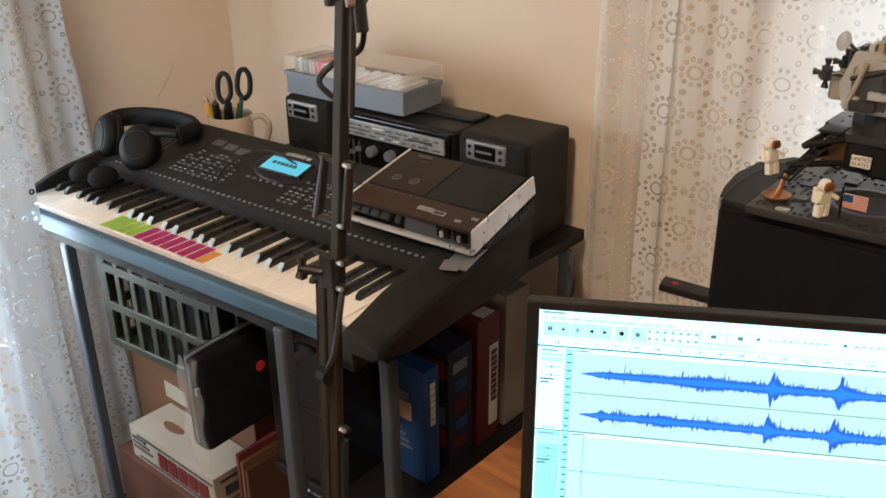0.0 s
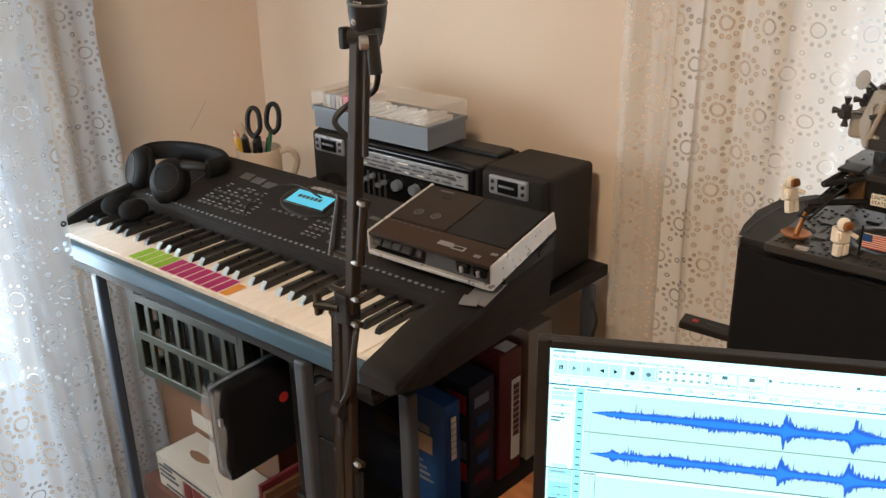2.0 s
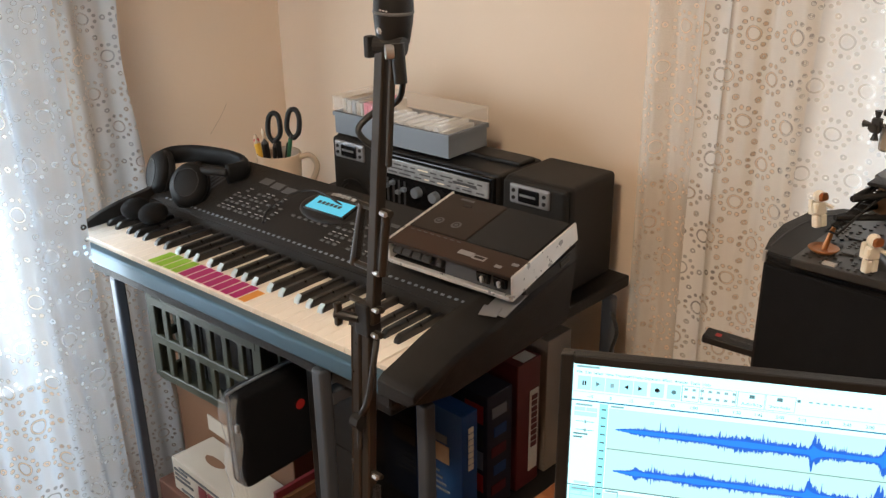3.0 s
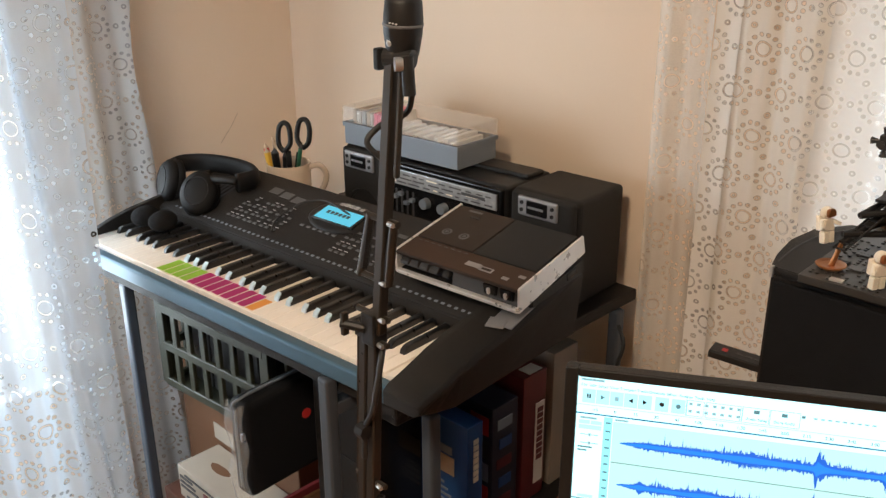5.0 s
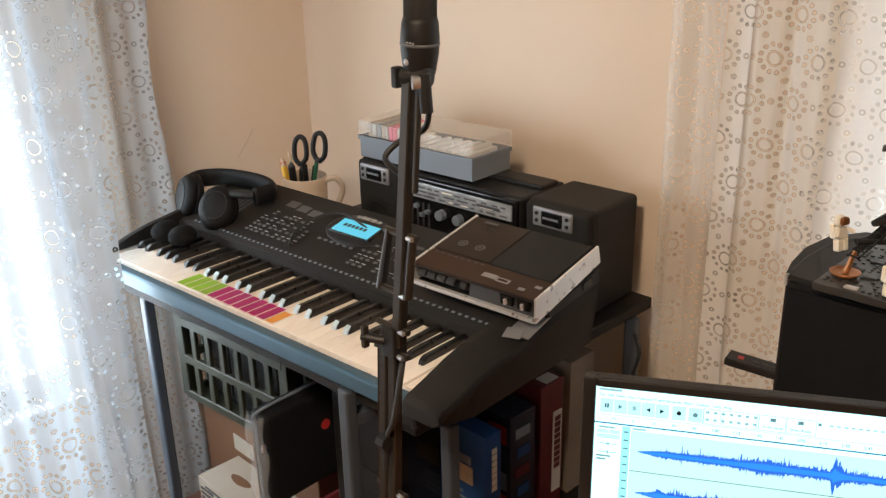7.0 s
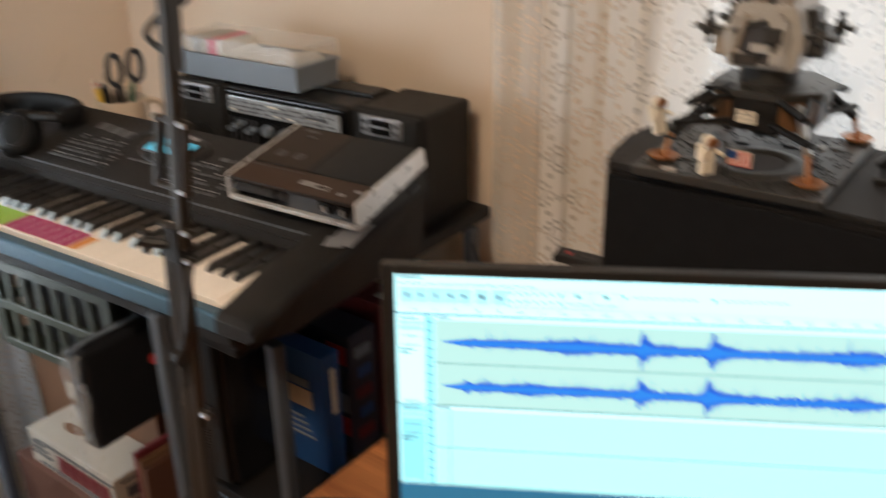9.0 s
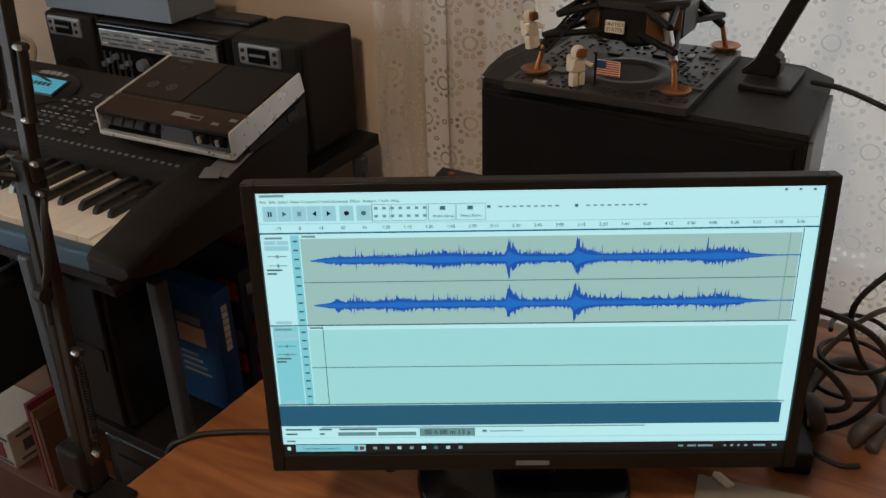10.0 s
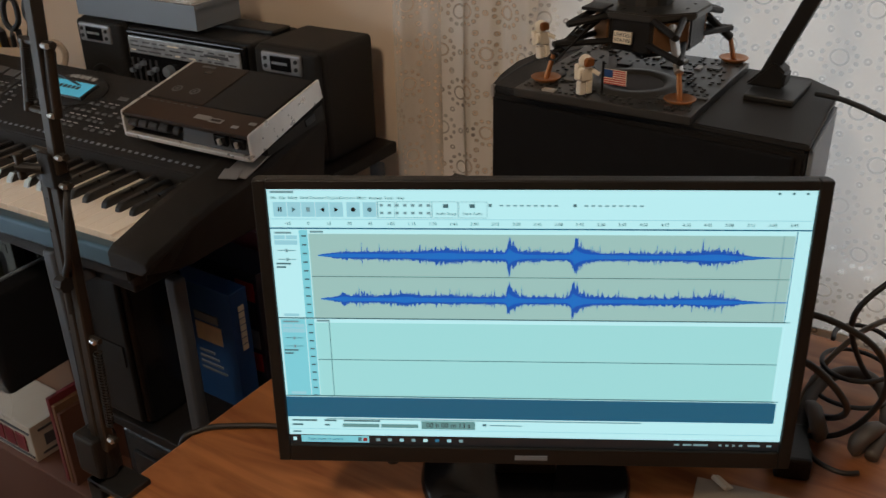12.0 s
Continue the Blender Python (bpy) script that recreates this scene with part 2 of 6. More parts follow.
M_BAG = clear("clear_plastic_wrap", (0.7, 0.75, 0.8), 0.22, 0.2)
M_MESHGRILL = mat("dark_grille_cloth", (0.015, 0.0135, 0.012), 0.8, var=0.2, scale=200, bump=1.0, fine=1800)
M_BROWNPLATE = mat("dark_brown_anodised_panel", (0.026, 0.017, 0.012), 0.48, 0.2, var=0.12, scale=15, bump=0.05, spec=0.35)
M_LCD = glow("cyan_lcd_glow", (0.12, 0.72, 0.95), 0.9)
# white lace; the window's blue cast is put into the yarn colour of these two
M_LACE = lace("daylight_blue_white_lace", 0.085, 0.12, 0.97, 0.26, (0.66, 0.75, 0.84))
M_LACE_HEM = lace("daylight_blue_lace_folded_double", 0.085, 0.04, 0.6, 0.1, (0.68, 0.75, 0.81))
M_LACE_DENSE = lace("white_floral_lace_dense", 0.074, 0.1, 0.62, 0.45, (0.82, 0.81, 0.79))
M_LACE_SHEER = lace("white_floral_lace_sheer", 0.074, 0.1, 0.97, 0.1, (0.88, 0.85, 0.8))
M_LACE_VEIL = lace("white_floral_lace_single_layer", 0.074, 0.42, 0.92, 0.1, (0.87, 0.83, 0.77))
M_LACE_STRIP = lace("white_floral_lace_doubled_hem", 0.074, 0.05, 0.8, 0.1, (0.88, 0.86, 0.83))
# the same white lace with its shade painted in as grey-tan yarn
M_LACE_WALL = lace("shade_toned_lace_against_wall", 0.085, 0.1, 0.95, 0.1, (0.66, 0.62, 0.57))


M_OUT = glow("bright_overcast_daylight", (0.84, 0.94, 1.0), 2.4)
M_OUT_N = glow("overcast_daylight_shaded_side", (0.92, 0.96, 1.0), 0.8)


# ---- building helpers ----
def empty(name, m, **tags):
    ob = new(name)
    ob.matrix_world = m
    return tagged(ob, **tags)


def part(name, bm, material, parent=None, label="", smooth=False):
    me = bpy.data.meshes.new(name)
    if smooth:
        for f in bm.faces:
            f.smooth = True
    bm.to_mesh(me)
    bm.free()
    me.materials.append(material)
    ob = new(name, me)
    ob.parent = parent
    if label:
        ob["label"] = label
    return ob


def share(name, mesh, parent, m):
    ob = new(name, mesh)
    ob.parent = parent
    ob.matrix_local = m
    return ob


def box(x0, x1, y0, y1, z0, z1, bev=0.002, seg=2, bm=None, m=None):
    one = bmesh.new()
    bmesh.ops.create_cube(one, size=1, matrix=Matrix.Translation(((x0 + x1) / 2, (y0 + y1) / 2, (z0 + z1) / 2)) @ Matrix.Diagonal((abs(x1 - x0), abs(y1 - y0), abs(z1 - z0), 1)))
    if bev:
        bmesh.ops.bevel(one, geom=one.edges[:], offset=bev, segments=seg, profile=0.5, affect='EDGES')
    if m is not None:
        one.transform(m)
    return merge(bm, one)


def merge(bm, one):
    if bm is None:
        return one
    me = bpy.data.meshes.new("tmp")
    one.to_mesh(me)
    one.free()
    bm.from_mesh(me)
    bpy.data.meshes.remove(me)
    return bm


def cyl(p, q, r, r2=None, seg=16, bm=None, bev=0.0):
    p, q = Vector(p), Vector(q)
    one = bmesh.new()
    d = (q - p).length
    rot = (q - p).to_track_quat('Z', 'Y').to_matrix().to_4x4()
    bmesh.ops.create_cone(one, cap_ends=True, segments=seg, radius1=r, radius2=r if r2 is None else r2, depth=d, matrix=Matrix.Translation((p + q) / 2) @ rot)
    if bev:
        bmesh.ops.bevel(one, geom=[e for e in one.edges if len(e.link_faces) == 2 and e.calc_face_angle(0) > 1], offset=bev, segments=2, affect='EDGES')
    return merge(bm, one)


def ball(c, r, sx=1, sy=1, sz=1, bm=None, m=None, seg=20):
    one = bmesh.new()
    bmesh.ops.create_uvsphere(one, u_segments=seg, v_segments=seg // 2 + 2, radius=r)
    one.transform(Matrix.Translation(c) @ (m or Matrix()) @ Matrix.Diagonal((sx, sy, sz, 1)))
    return merge(bm, one)


def lathe(profile, seg=32, c=(0, 0, 0), bm=None):
    one = bmesh.new()
    rings = []
    for r, z in profile:
        rings.append([one.verts.new((c[0] + r * math.cos(2 * math.pi * i / seg), c[1] + r * math.sin(2 * math.pi * i / seg), c[2] + z)) for i in range(seg)])
    for a, b in zip(rings, rings[1:]):
        for i in range(seg):
            one.faces.new((a[i], a[(i + 1) % seg], b[(i + 1) % seg], b[i]))
    bmesh.ops.remove_doubles(one, verts=one.verts, dist=1e-6)
    bmesh.ops.recalc_face_normals(one, faces=one.faces)
    return merge(bm, one)


def prism(outline, axis, a, b, bev=0.0, bm=None):
    """Extrude a closed outline of 2D points along an axis from a to b."""
    one = bmesh.new()

    def at(p, s):
        return {'x': (s, p[0], p[1]), 'y': (p[0], s, p[1]), 'z': (p[0], p[1], s)}[axis]
    lo = [one.verts.new(at(p, a)) for p in outline]
    hi = [one.verts.new(at(p, b)) for p in outline]
    n = len(outline)
    one.faces.new(lo)
    one.faces.new(hi)
    for i in range(n):
        one.faces.new((lo[i], lo[(i + 1) % n], hi[(i + 1) % n], hi[i]))
    bmesh.ops.recalc_face_normals(one, faces=one.faces)
    if bev:
        bmesh.ops.bevel(one, geom=one.edges[:], offset=bev, segments=2, affect='EDGES')
    return merge(bm, one)


def tube(points, r, seg=8, bm=None, steps=6):
    """A round tube along a smooth line through the points."""
    P = [Vector(p) for p in points]
    line = []
    for i in range(len(P) - 1):
        a, b, c, d = P[max(i - 1, 0)], P[i], P[i + 1], P[min(i + 2, len(P) - 1)]
        for k in range(steps):
            t = k / steps
            line.append(0.5 * ((2 * b) + (c - a) * t + (2 * a - 5 * b + 4 * c - d) * t * t + (3 * b - a - 3 * c + d) * t ** 3))
    line.append(P[-1])
    one = bmesh.new()
    prev = None
    up = Vector((0.13, 0.21, 1)).normalized()
    for i, p in enumerate(line):
        d = (line[min(i + 1, len(line) - 1)] - line[max(i - 1, 0)]).normalized()
        s = d.cross(up)
        if s.length < 0.05:
            s = d.cross(Vector((1, 0, 0)))
        s.normalize()
        w = s.cross(d)
        up = w
        ring = [one.verts.new(p + r * (math.cos(2 * math.pi * j / seg) * s + math.sin(2 * math.pi * j / seg) * w)) for j in range(seg)]
        if prev:
            for j in range(seg):
                one.faces.new((prev[j], prev[(j + 1) % seg], ring[(j + 1) % seg], ring[j]))
        else:
            one.faces.new(ring[::-1])
        prev = ring
    one.faces.new(prev)
    bmesh.ops.recalc_face_normals(one, faces=one.faces)
    return merge(bm, one)


# ---- room ----
WX0, WX1, WY0, WY1, H = -1.12, 3.4, -3.8, 0.68, 2.5


def wall_with_opening(name, along, plane, thick, a0, a1, o0, o1, oz0, oz1):
    bm = None
    for (p, q, z0, z1) in ((a0, o0, 0, H), (o1, a1, 0, H), (o0, o1, 0, oz0), (o0, o1, oz1, H)):
        lo, hi = sorted((plane, plane + thick))
        bm = box(p, q, lo, hi, z0, z1, 0, bm=bm) if along == 'x' else box(lo, hi, p, q, z0, z1, 0, bm=bm)
    ob = part(name, bm, M_WALL)
    return tagged(ob, "peach painted plaster wall with a window opening", "wall", kind="structure")


wall_with_opening("wall_north", 'x', WY1, 0.2, WX0 - 0.2, WX1 + 0.2, 0.235, 1.35, 0.72, 2.0)
wall_with_opening("wall_west", 'y', WX0, -0.2, WY0, WY1, -1.1, 0.03, 0.505, 2.0)
tagged(part("wall_south", box(WX0 - 0.2, WX1 + 0.2, WY0 - 0.2, WY0, 0, H, 0), M_WALL), "plain peach painted wall", "wall", kind="structure")
tagged(part("wall_east", box(WX1, WX1 + 0.2, WY0, WY1, 0, H, 0), M_WALL), "plain peach painted wall", "wall", kind="structure")
tagged(part("floor", box(WX0 - 0.2, WX1 + 0.2, WY0 - 0.2, WY1 + 0.2, -0.1, 0, 0), M_FLOOR), "brown wooden floor", "floor", kind="structure")
tagged(part("ceiling", box(WX0 - 0.2, WX1 + 0.2, WY0 - 0.2, WY1 + 0.2, H, H + 0.1, 0), M_CEIL), "white painted ceiling", "ceiling", kind="structure")


M_BULB = glow("warm_lamp_glass", (1.0, 0.78, 0.52), 3.0)
cl = empty("ceiling_light", pose(0.6, -1.25, H), label="round white ceiling light with a warm glass shade", category="lamp")
part("base", lathe([(0, 0), (0.17, 0), (0.17, -0.02), (0.15, -0.03), (0, -0.03)], 32), M_TRIM, cl, smooth=True)
part("shade", lathe([(0.148, -0.03), (0.14, -0.06), (0.1, -0.085), (0.0, -0.095)], 32), M_BULB, cl, "warm glass shade", True)


def window(name, along, plane, a0, a1, z0, z1, rail):
    w = empty(name, Matrix())
    tagged(w, "white framed sash window behind a lace curtain", "window", kind="structure")

    def bx(p, q, r, s, d0, d1):
        return box(p, q, plane + d0, plane + d1, r, s, 0.003) if along == 'x' else box(plane + d0, plane + d1, p, q, r, s, 0.003)
    t = 0.05
    for p, q, r, s in ((a0, a0 + t, z0, z1), (a1 - t, a1, z0, z1), (a0 + t, a1 - t, z0, z0 + t), (a0 + t, a1 - t, z1 - t, z1), (a0 + t, a1 - t, rail - 0.02, rail + 0.02)):
        part("window_frame", bx(p, q, r, s, 0.06, 0.11) if along == 'x' else bx(p, q, r, s, -0.11, -0.06), M_TRIM, w)
    part("window_sill", bx(a0 - 0.03, a1 + 0.03, z0 - 0.03, z0, -0.03, 0.06) if along == 'x' else bx(a0 + 0.002, a1 - 0.002, z0 - 0.001, z0 + 0.012, -0.06, 0.004), M_TRIM, w)
    return w


window("window_1", 'y', WX0, -1.1, 0.03, 0.505, 2.0, 1.38)
blind = empty("roller_blind", pose(WX0 - 0.045, -0.535, 1.37), label="cream roller blind half drawn over the window behind the lace", category="blind")
part("cloth", box(-0.001, 0.001, -0.51, 0.51, 0.012, 0.58, 0), M_TRIM, blind)
part("bottom_bar", box(-0.005, 0.005, -0.512, 0.512, 0.0, 0.014, 0.002), M_TRIM, blind)
part("roller", cyl((0, -0.51, 0.6), (0, 0.51, 0.6), 0.018, seg=16), M_TRIM, blind)
window("window_2", 'x', WY1, 0.235, 1.35, 0.72, 2.0, 1.42)


def curtain(name, label, material, along, a0, a1, z0, z1, depth, n=160, nz=40):
    """A hanging cloth: depth(a, z) gives how far it stands from the world's zero across its run."""
    bm = bmesh.new()
    uvl = bm.loops.layers.uv.new("UVMap")
    grid, us = [], []
    for j in range(nz + 1):
        z = z0 + (z1 - z0) * j / nz
        row, urow, u, last = [], [], 0.0, None
        for i in range(n + 1):
            a = a0 + (a1(z) - a0) * i / n
            d = depth(a, z)
            p = Vector((a, d, z)) if along == 'x' else Vector((d, a, z))
            if last is not None:
                u += math.hypot(p.x - last.x, p.y - last.y)
            last = p
            row.append(bm.verts.new(p))
            urow.append((u, z))
        grid.append(row)
        us.append(urow)
    for j in range(nz):
        for i in range(n):
            f = bm.faces.new((grid[j][i], grid[j][i + 1], grid[j + 1][i + 1], grid[j + 1][i]))
            f.smooth = True
            for lp, (jj, ii) in zip(f.loops, ((j, i), (j, i + 1), (j + 1, i + 1), (j + 1, i))):
                lp[uvl].uv = us[jj][ii]
    return tagged(part(name, bm, material), label, "curtain")


def folds(a, z, amp, wl, seed):
    return amp * (math.sin(2 * math.pi * a / wl + seed) + 0.5 * math.sin(2 * math.pi * a / (wl * 0.43) + 2.1 * seed + 0.6 * z) + 0.35 * math.sin(2 * math.pi * a / (wl * 1.9) + seed * 3 + z))


scratch = part("wall_scratch", tube([(WX0 + 0.0015, 0.504, 1.047), (WX0 + 0.0015, 0.485, 1.02), (WX0 + 0.0015, 0.452, 0.983)], 0.0006, 5), M_TAN)
tagged(scratch, "thin dark scratch in the wall paint", "scratch", kind="structure")


def hem_ridge(a, z):
    """The thick rolled seam that runs down the front panel beside its edge."""
    return 0.013 * math.exp(-((a + 0.083 + 0.045 + 0.055 * (z - 0.4)) / 0.007) ** 2)


def drape(a):
    """How the front panel swings out from the window towards the table's corner."""
    t = min(1.0, max(0.0, (a + 0.62) / 0.54))
    return -0.93 + 0.275 * t * t * (3 - 2 * t)


# window 1: the front panel and the shade-toned layer against the wall beside it
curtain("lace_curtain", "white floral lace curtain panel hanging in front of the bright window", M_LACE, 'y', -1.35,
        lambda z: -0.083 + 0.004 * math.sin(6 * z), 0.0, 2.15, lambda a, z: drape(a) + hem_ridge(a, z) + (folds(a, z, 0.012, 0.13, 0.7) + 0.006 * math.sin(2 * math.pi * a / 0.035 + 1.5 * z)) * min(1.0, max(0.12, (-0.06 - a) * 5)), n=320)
curtain("lace_curtain", "narrow white lace curtain layer in shade-toned yarn, hanging against the peach wall", M_LACE_WALL, 'y', -0.015,
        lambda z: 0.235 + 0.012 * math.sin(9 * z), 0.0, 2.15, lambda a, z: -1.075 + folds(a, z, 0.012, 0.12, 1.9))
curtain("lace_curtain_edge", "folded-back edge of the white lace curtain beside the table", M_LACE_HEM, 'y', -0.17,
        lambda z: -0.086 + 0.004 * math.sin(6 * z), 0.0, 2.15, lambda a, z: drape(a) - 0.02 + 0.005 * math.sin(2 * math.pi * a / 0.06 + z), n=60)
# window 2
curtain("lace_curtain", "thin single layer of white lace curtain hanging against the wall", M_LACE_VEIL, 'x', -0.045,
        lambda z: 0.06, 0.0, 2.15, lambda a, z: 0.64 + folds(a, z, 0.008, 0.10, 0.3), n=60)
curtain("lace_curtain", "white floral lace curtain panel gathered in folds beside the window", M_LACE_SHEER, 'x', 0.066,
        lambda z: 0.232 + 0.006 * math.sin(5 * z), 0.0, 2.15, lambda a, z: 0.648 + folds(a, z, 0.0045, 0.085, 2.1), n=90)
curtain("lace_curtain", "doubled white hem strip of the lace curtain beside the window", M_LACE_STRIP, 'x', 0.056,
        lambda z: 0.102 + 0.004 * math.sin(4 * z), 0.0, 2.15, lambda a, z: 0.638 + 0.004 * math.sin((a - 0.056) / 0.046 * math.pi) + 0.003 * math.sin(5 * z), n=24)
curtain("lace_curtain", "white floral lace curtain panel hanging over the daylit window", M_LACE_DENSE, 'x', 0.2,
        lambda z: 1.5, 0.0, 2.15, lambda a, z: 0.655 + folds(a, z, 0.008, 0.3, 1.1))

tagged(part("backdrop_west", box(-2.36, -2.35, -3.4, 2.2, -0.6, 3.4, 0), M_OUT), "bright overcast daylight outside the window", "sky", kind="structure")
tagged(part("backdrop_north", box(-0.8, 2.6, 1.4, 1.41, -0.2, 3.0, 0), M_OUT_N), "bright overcast daylight outside the window", "sky", kind="structure")

# ---- steel table with the keyboard ----
TZ = 0.875
table = empty("steel_table", pose(0, 0, 0), label="black topped table on grey steel legs holding a keyboard", category="table")
part("tabletop", box(-0.87, -0.042, 0.035, 0.632, TZ - 0.022, TZ, 0.003), M_VENEER, table, "black tabletop")
rail = part("front_rail", box(-0.80, 0.002, -0.014, 0.006, 0.921, 0.950, 0.005, 3), M_STEEL, table, "grey steel front rail with a blue reflection in its colour")
rail.matrix_local = pose(0, 0.004, 0, 0, 0, 3.7)
for lx, ly, lz in ((-0.782, 0.01, 0.855), (-0.134, -0.012, 0.918), (-0.034, 0.095, 0.853), (-0.80, 0.57, 0.853), (-0.045, 0.575, 0.853)):
    part("leg", box(lx - 0.0115, lx + 0.0115, ly - 0.0105, ly + 0.0105, 0, lz, 0.005, 3), M_LEG, table)
part("bracket", box(-0.795, -0.77, 0.0, 0.05, TZ - 0.02, TZ, 0.002), M_LEG, table)
part("bracket", box(-0.145, -0.123, -0.004, 0.05, TZ - 0.02, TZ, 0.002), M_LEG, table)
part("shelf", box(-0.36, -0.05, 0.115, 0.6, 0.48, 0.5, 0.003), M_VENEER, table, "black lower shelf")

# ---- monitor desk ----
DZ = 0.74
desk = empty("wooden_desk", pose(0, 0, 0), label="orange-brown wood laminate desk carrying a monitor and cables", category="desk")
part("desktop", box(0.125, 1.7, -0.45, 0.595, DZ - 0.028, DZ, 0.003), M_WOOD, desk)
for lx, ly in ((0.2, -0.38), (1.62, -0.38), (0.2, 0.53), (1.62, 0.53)):
    part("leg", box(lx - 0.025, lx + 0.025, ly - 0.025, ly + 0.025, 0, DZ - 0.028, 0.003), M_WOOD, desk)


# ---- monitor ----
def monitor():
    W, Hh = 0.4797, 0.2698
    mon = empty("computer_monitor", pose(0.5429, 0.0577, DZ, 0, 0, 30.57),
                label="black flat computer monitor showing an audio editor with blue waveforms", category="monitor")
    base = part("stand_base", lathe([(0, 0), (0.118, 0), (0.12, 0.004), (0.115, 0.012), (0.06, 0.018), (0, 0.02)], 48, (0, 0.06, 0)), M_GLOSSBLK, mon, "round glossy black foot", True)
    part("stand_neck", box(-0.035, 0.035, 0.045, 0.07, 0.015, 0.22, 0.006), M_BLACK, mon)
    tilt = pose(0, 0.0, 0.2656, -4.1) @ pose(0, -0.035, 0)
    mw, mh, ch = W / 2 + 0.012, Hh / 2 + 0.009, Hh / 2 + 0.019
    hull = box(-mw, mw, 0.0, 0.010, -ch, mh, 0.003, 3, m=tilt)
    hull = box(-mw * 0.93, mw * 0.93, 0.009, 0.032, -ch * 0.9, mh * 0.84, 0.012, 3, bm=hull, m=tilt)
    hull = box(-mw * 0.6, mw * 0.6, 0.03, 0.05, -ch * 0.6, mh * 0.6, 0.008, 2, bm=hull, m=tilt)
    hull_ob = part("housing", hull, M_BLACK, mon)
    part("power_knob", cyl((-W * 0.29, 0.01, -ch - 0.010), (-W * 0.29, 0.01, -ch + 0.004), 0.006), M_BLACK, mon).matrix_local = tilt
    f = 0.006
    rails = part("bezel", bezel(mw, mh, ch, W, Hh, f), M_BLACK, mon)
    rails.matrix_local = tilt
    part("maker_mark", box(-0.016, 0.016, -f - 0.0008, -f, -ch + 0.006, -ch + 0.011, 0), M_GREYPL, mon).matrix_local = tilt
    scr = part("screen", box(-W / 2, W / 2, -0.0018, 0.001, -Hh / 2, Hh / 2, 0), S_TOOL, mon, "lit screen with a pale cyan editor window")
    scr.matrix_local = tilt
    screen_content(scr, W, Hh)
    return mon


def bezel(mw, mh, ch, W, Hh, f):
    bm = None
    for a, b, c, d in ((-mw, -W / 2, -ch, mh), (W / 2, mw, -ch, mh), (-W / 2, W / 2, Hh / 2, mh), (-W / 2, W / 2, -ch, -Hh / 2)):
        bm = box(a, b, -f, 0.004, c, d, 0.0015, bm=bm)
    return bm


SE = 0.9
S_TOOL = glow("screen_white", (1.2, 2.1, 2.2), SE)
S_TRACK = glow("screen_track_grey", (0.8, 1.32, 1.24), SE)
S_PANEL = glow("screen_panel", (0.5, 1.5, 1.7), SE)
S_EMPTY = glow("screen_empty_track", (0.84, 1.74, 1.74), SE)
S_WAVE = glow("screen_wave_blue", (0.012, 0.2, 1.0), SE)
S_CORE = glow("screen_wave_core_blue", (0.02, 0.38, 1.4), SE)
S_NAVY = glow("screen_slate_blue", (0.022, 0.25, 0.45), SE)
S_DARK = glow("screen_black", (0.008, 0.012, 0.016), SE)
S_LINE = glow("screen_line", (0.16, 0.34, 0.38), SE)
S_BTN = glow("screen_button", (0.75, 1.5, 1.7), SE)
S_METER = glow("screen_meter_teal", (0.3, 0.68, 0.68), SE)
S_RED = glow("screen_red", (0.6, 0.05, 0.05), SE)
S_GREY = glow("screen_icon_grey", (0.4, 0.7, 0.76), SE)
S_BLUEI = glow("screen_icon_blue", (0.05, 0.35, 0.6), SE)


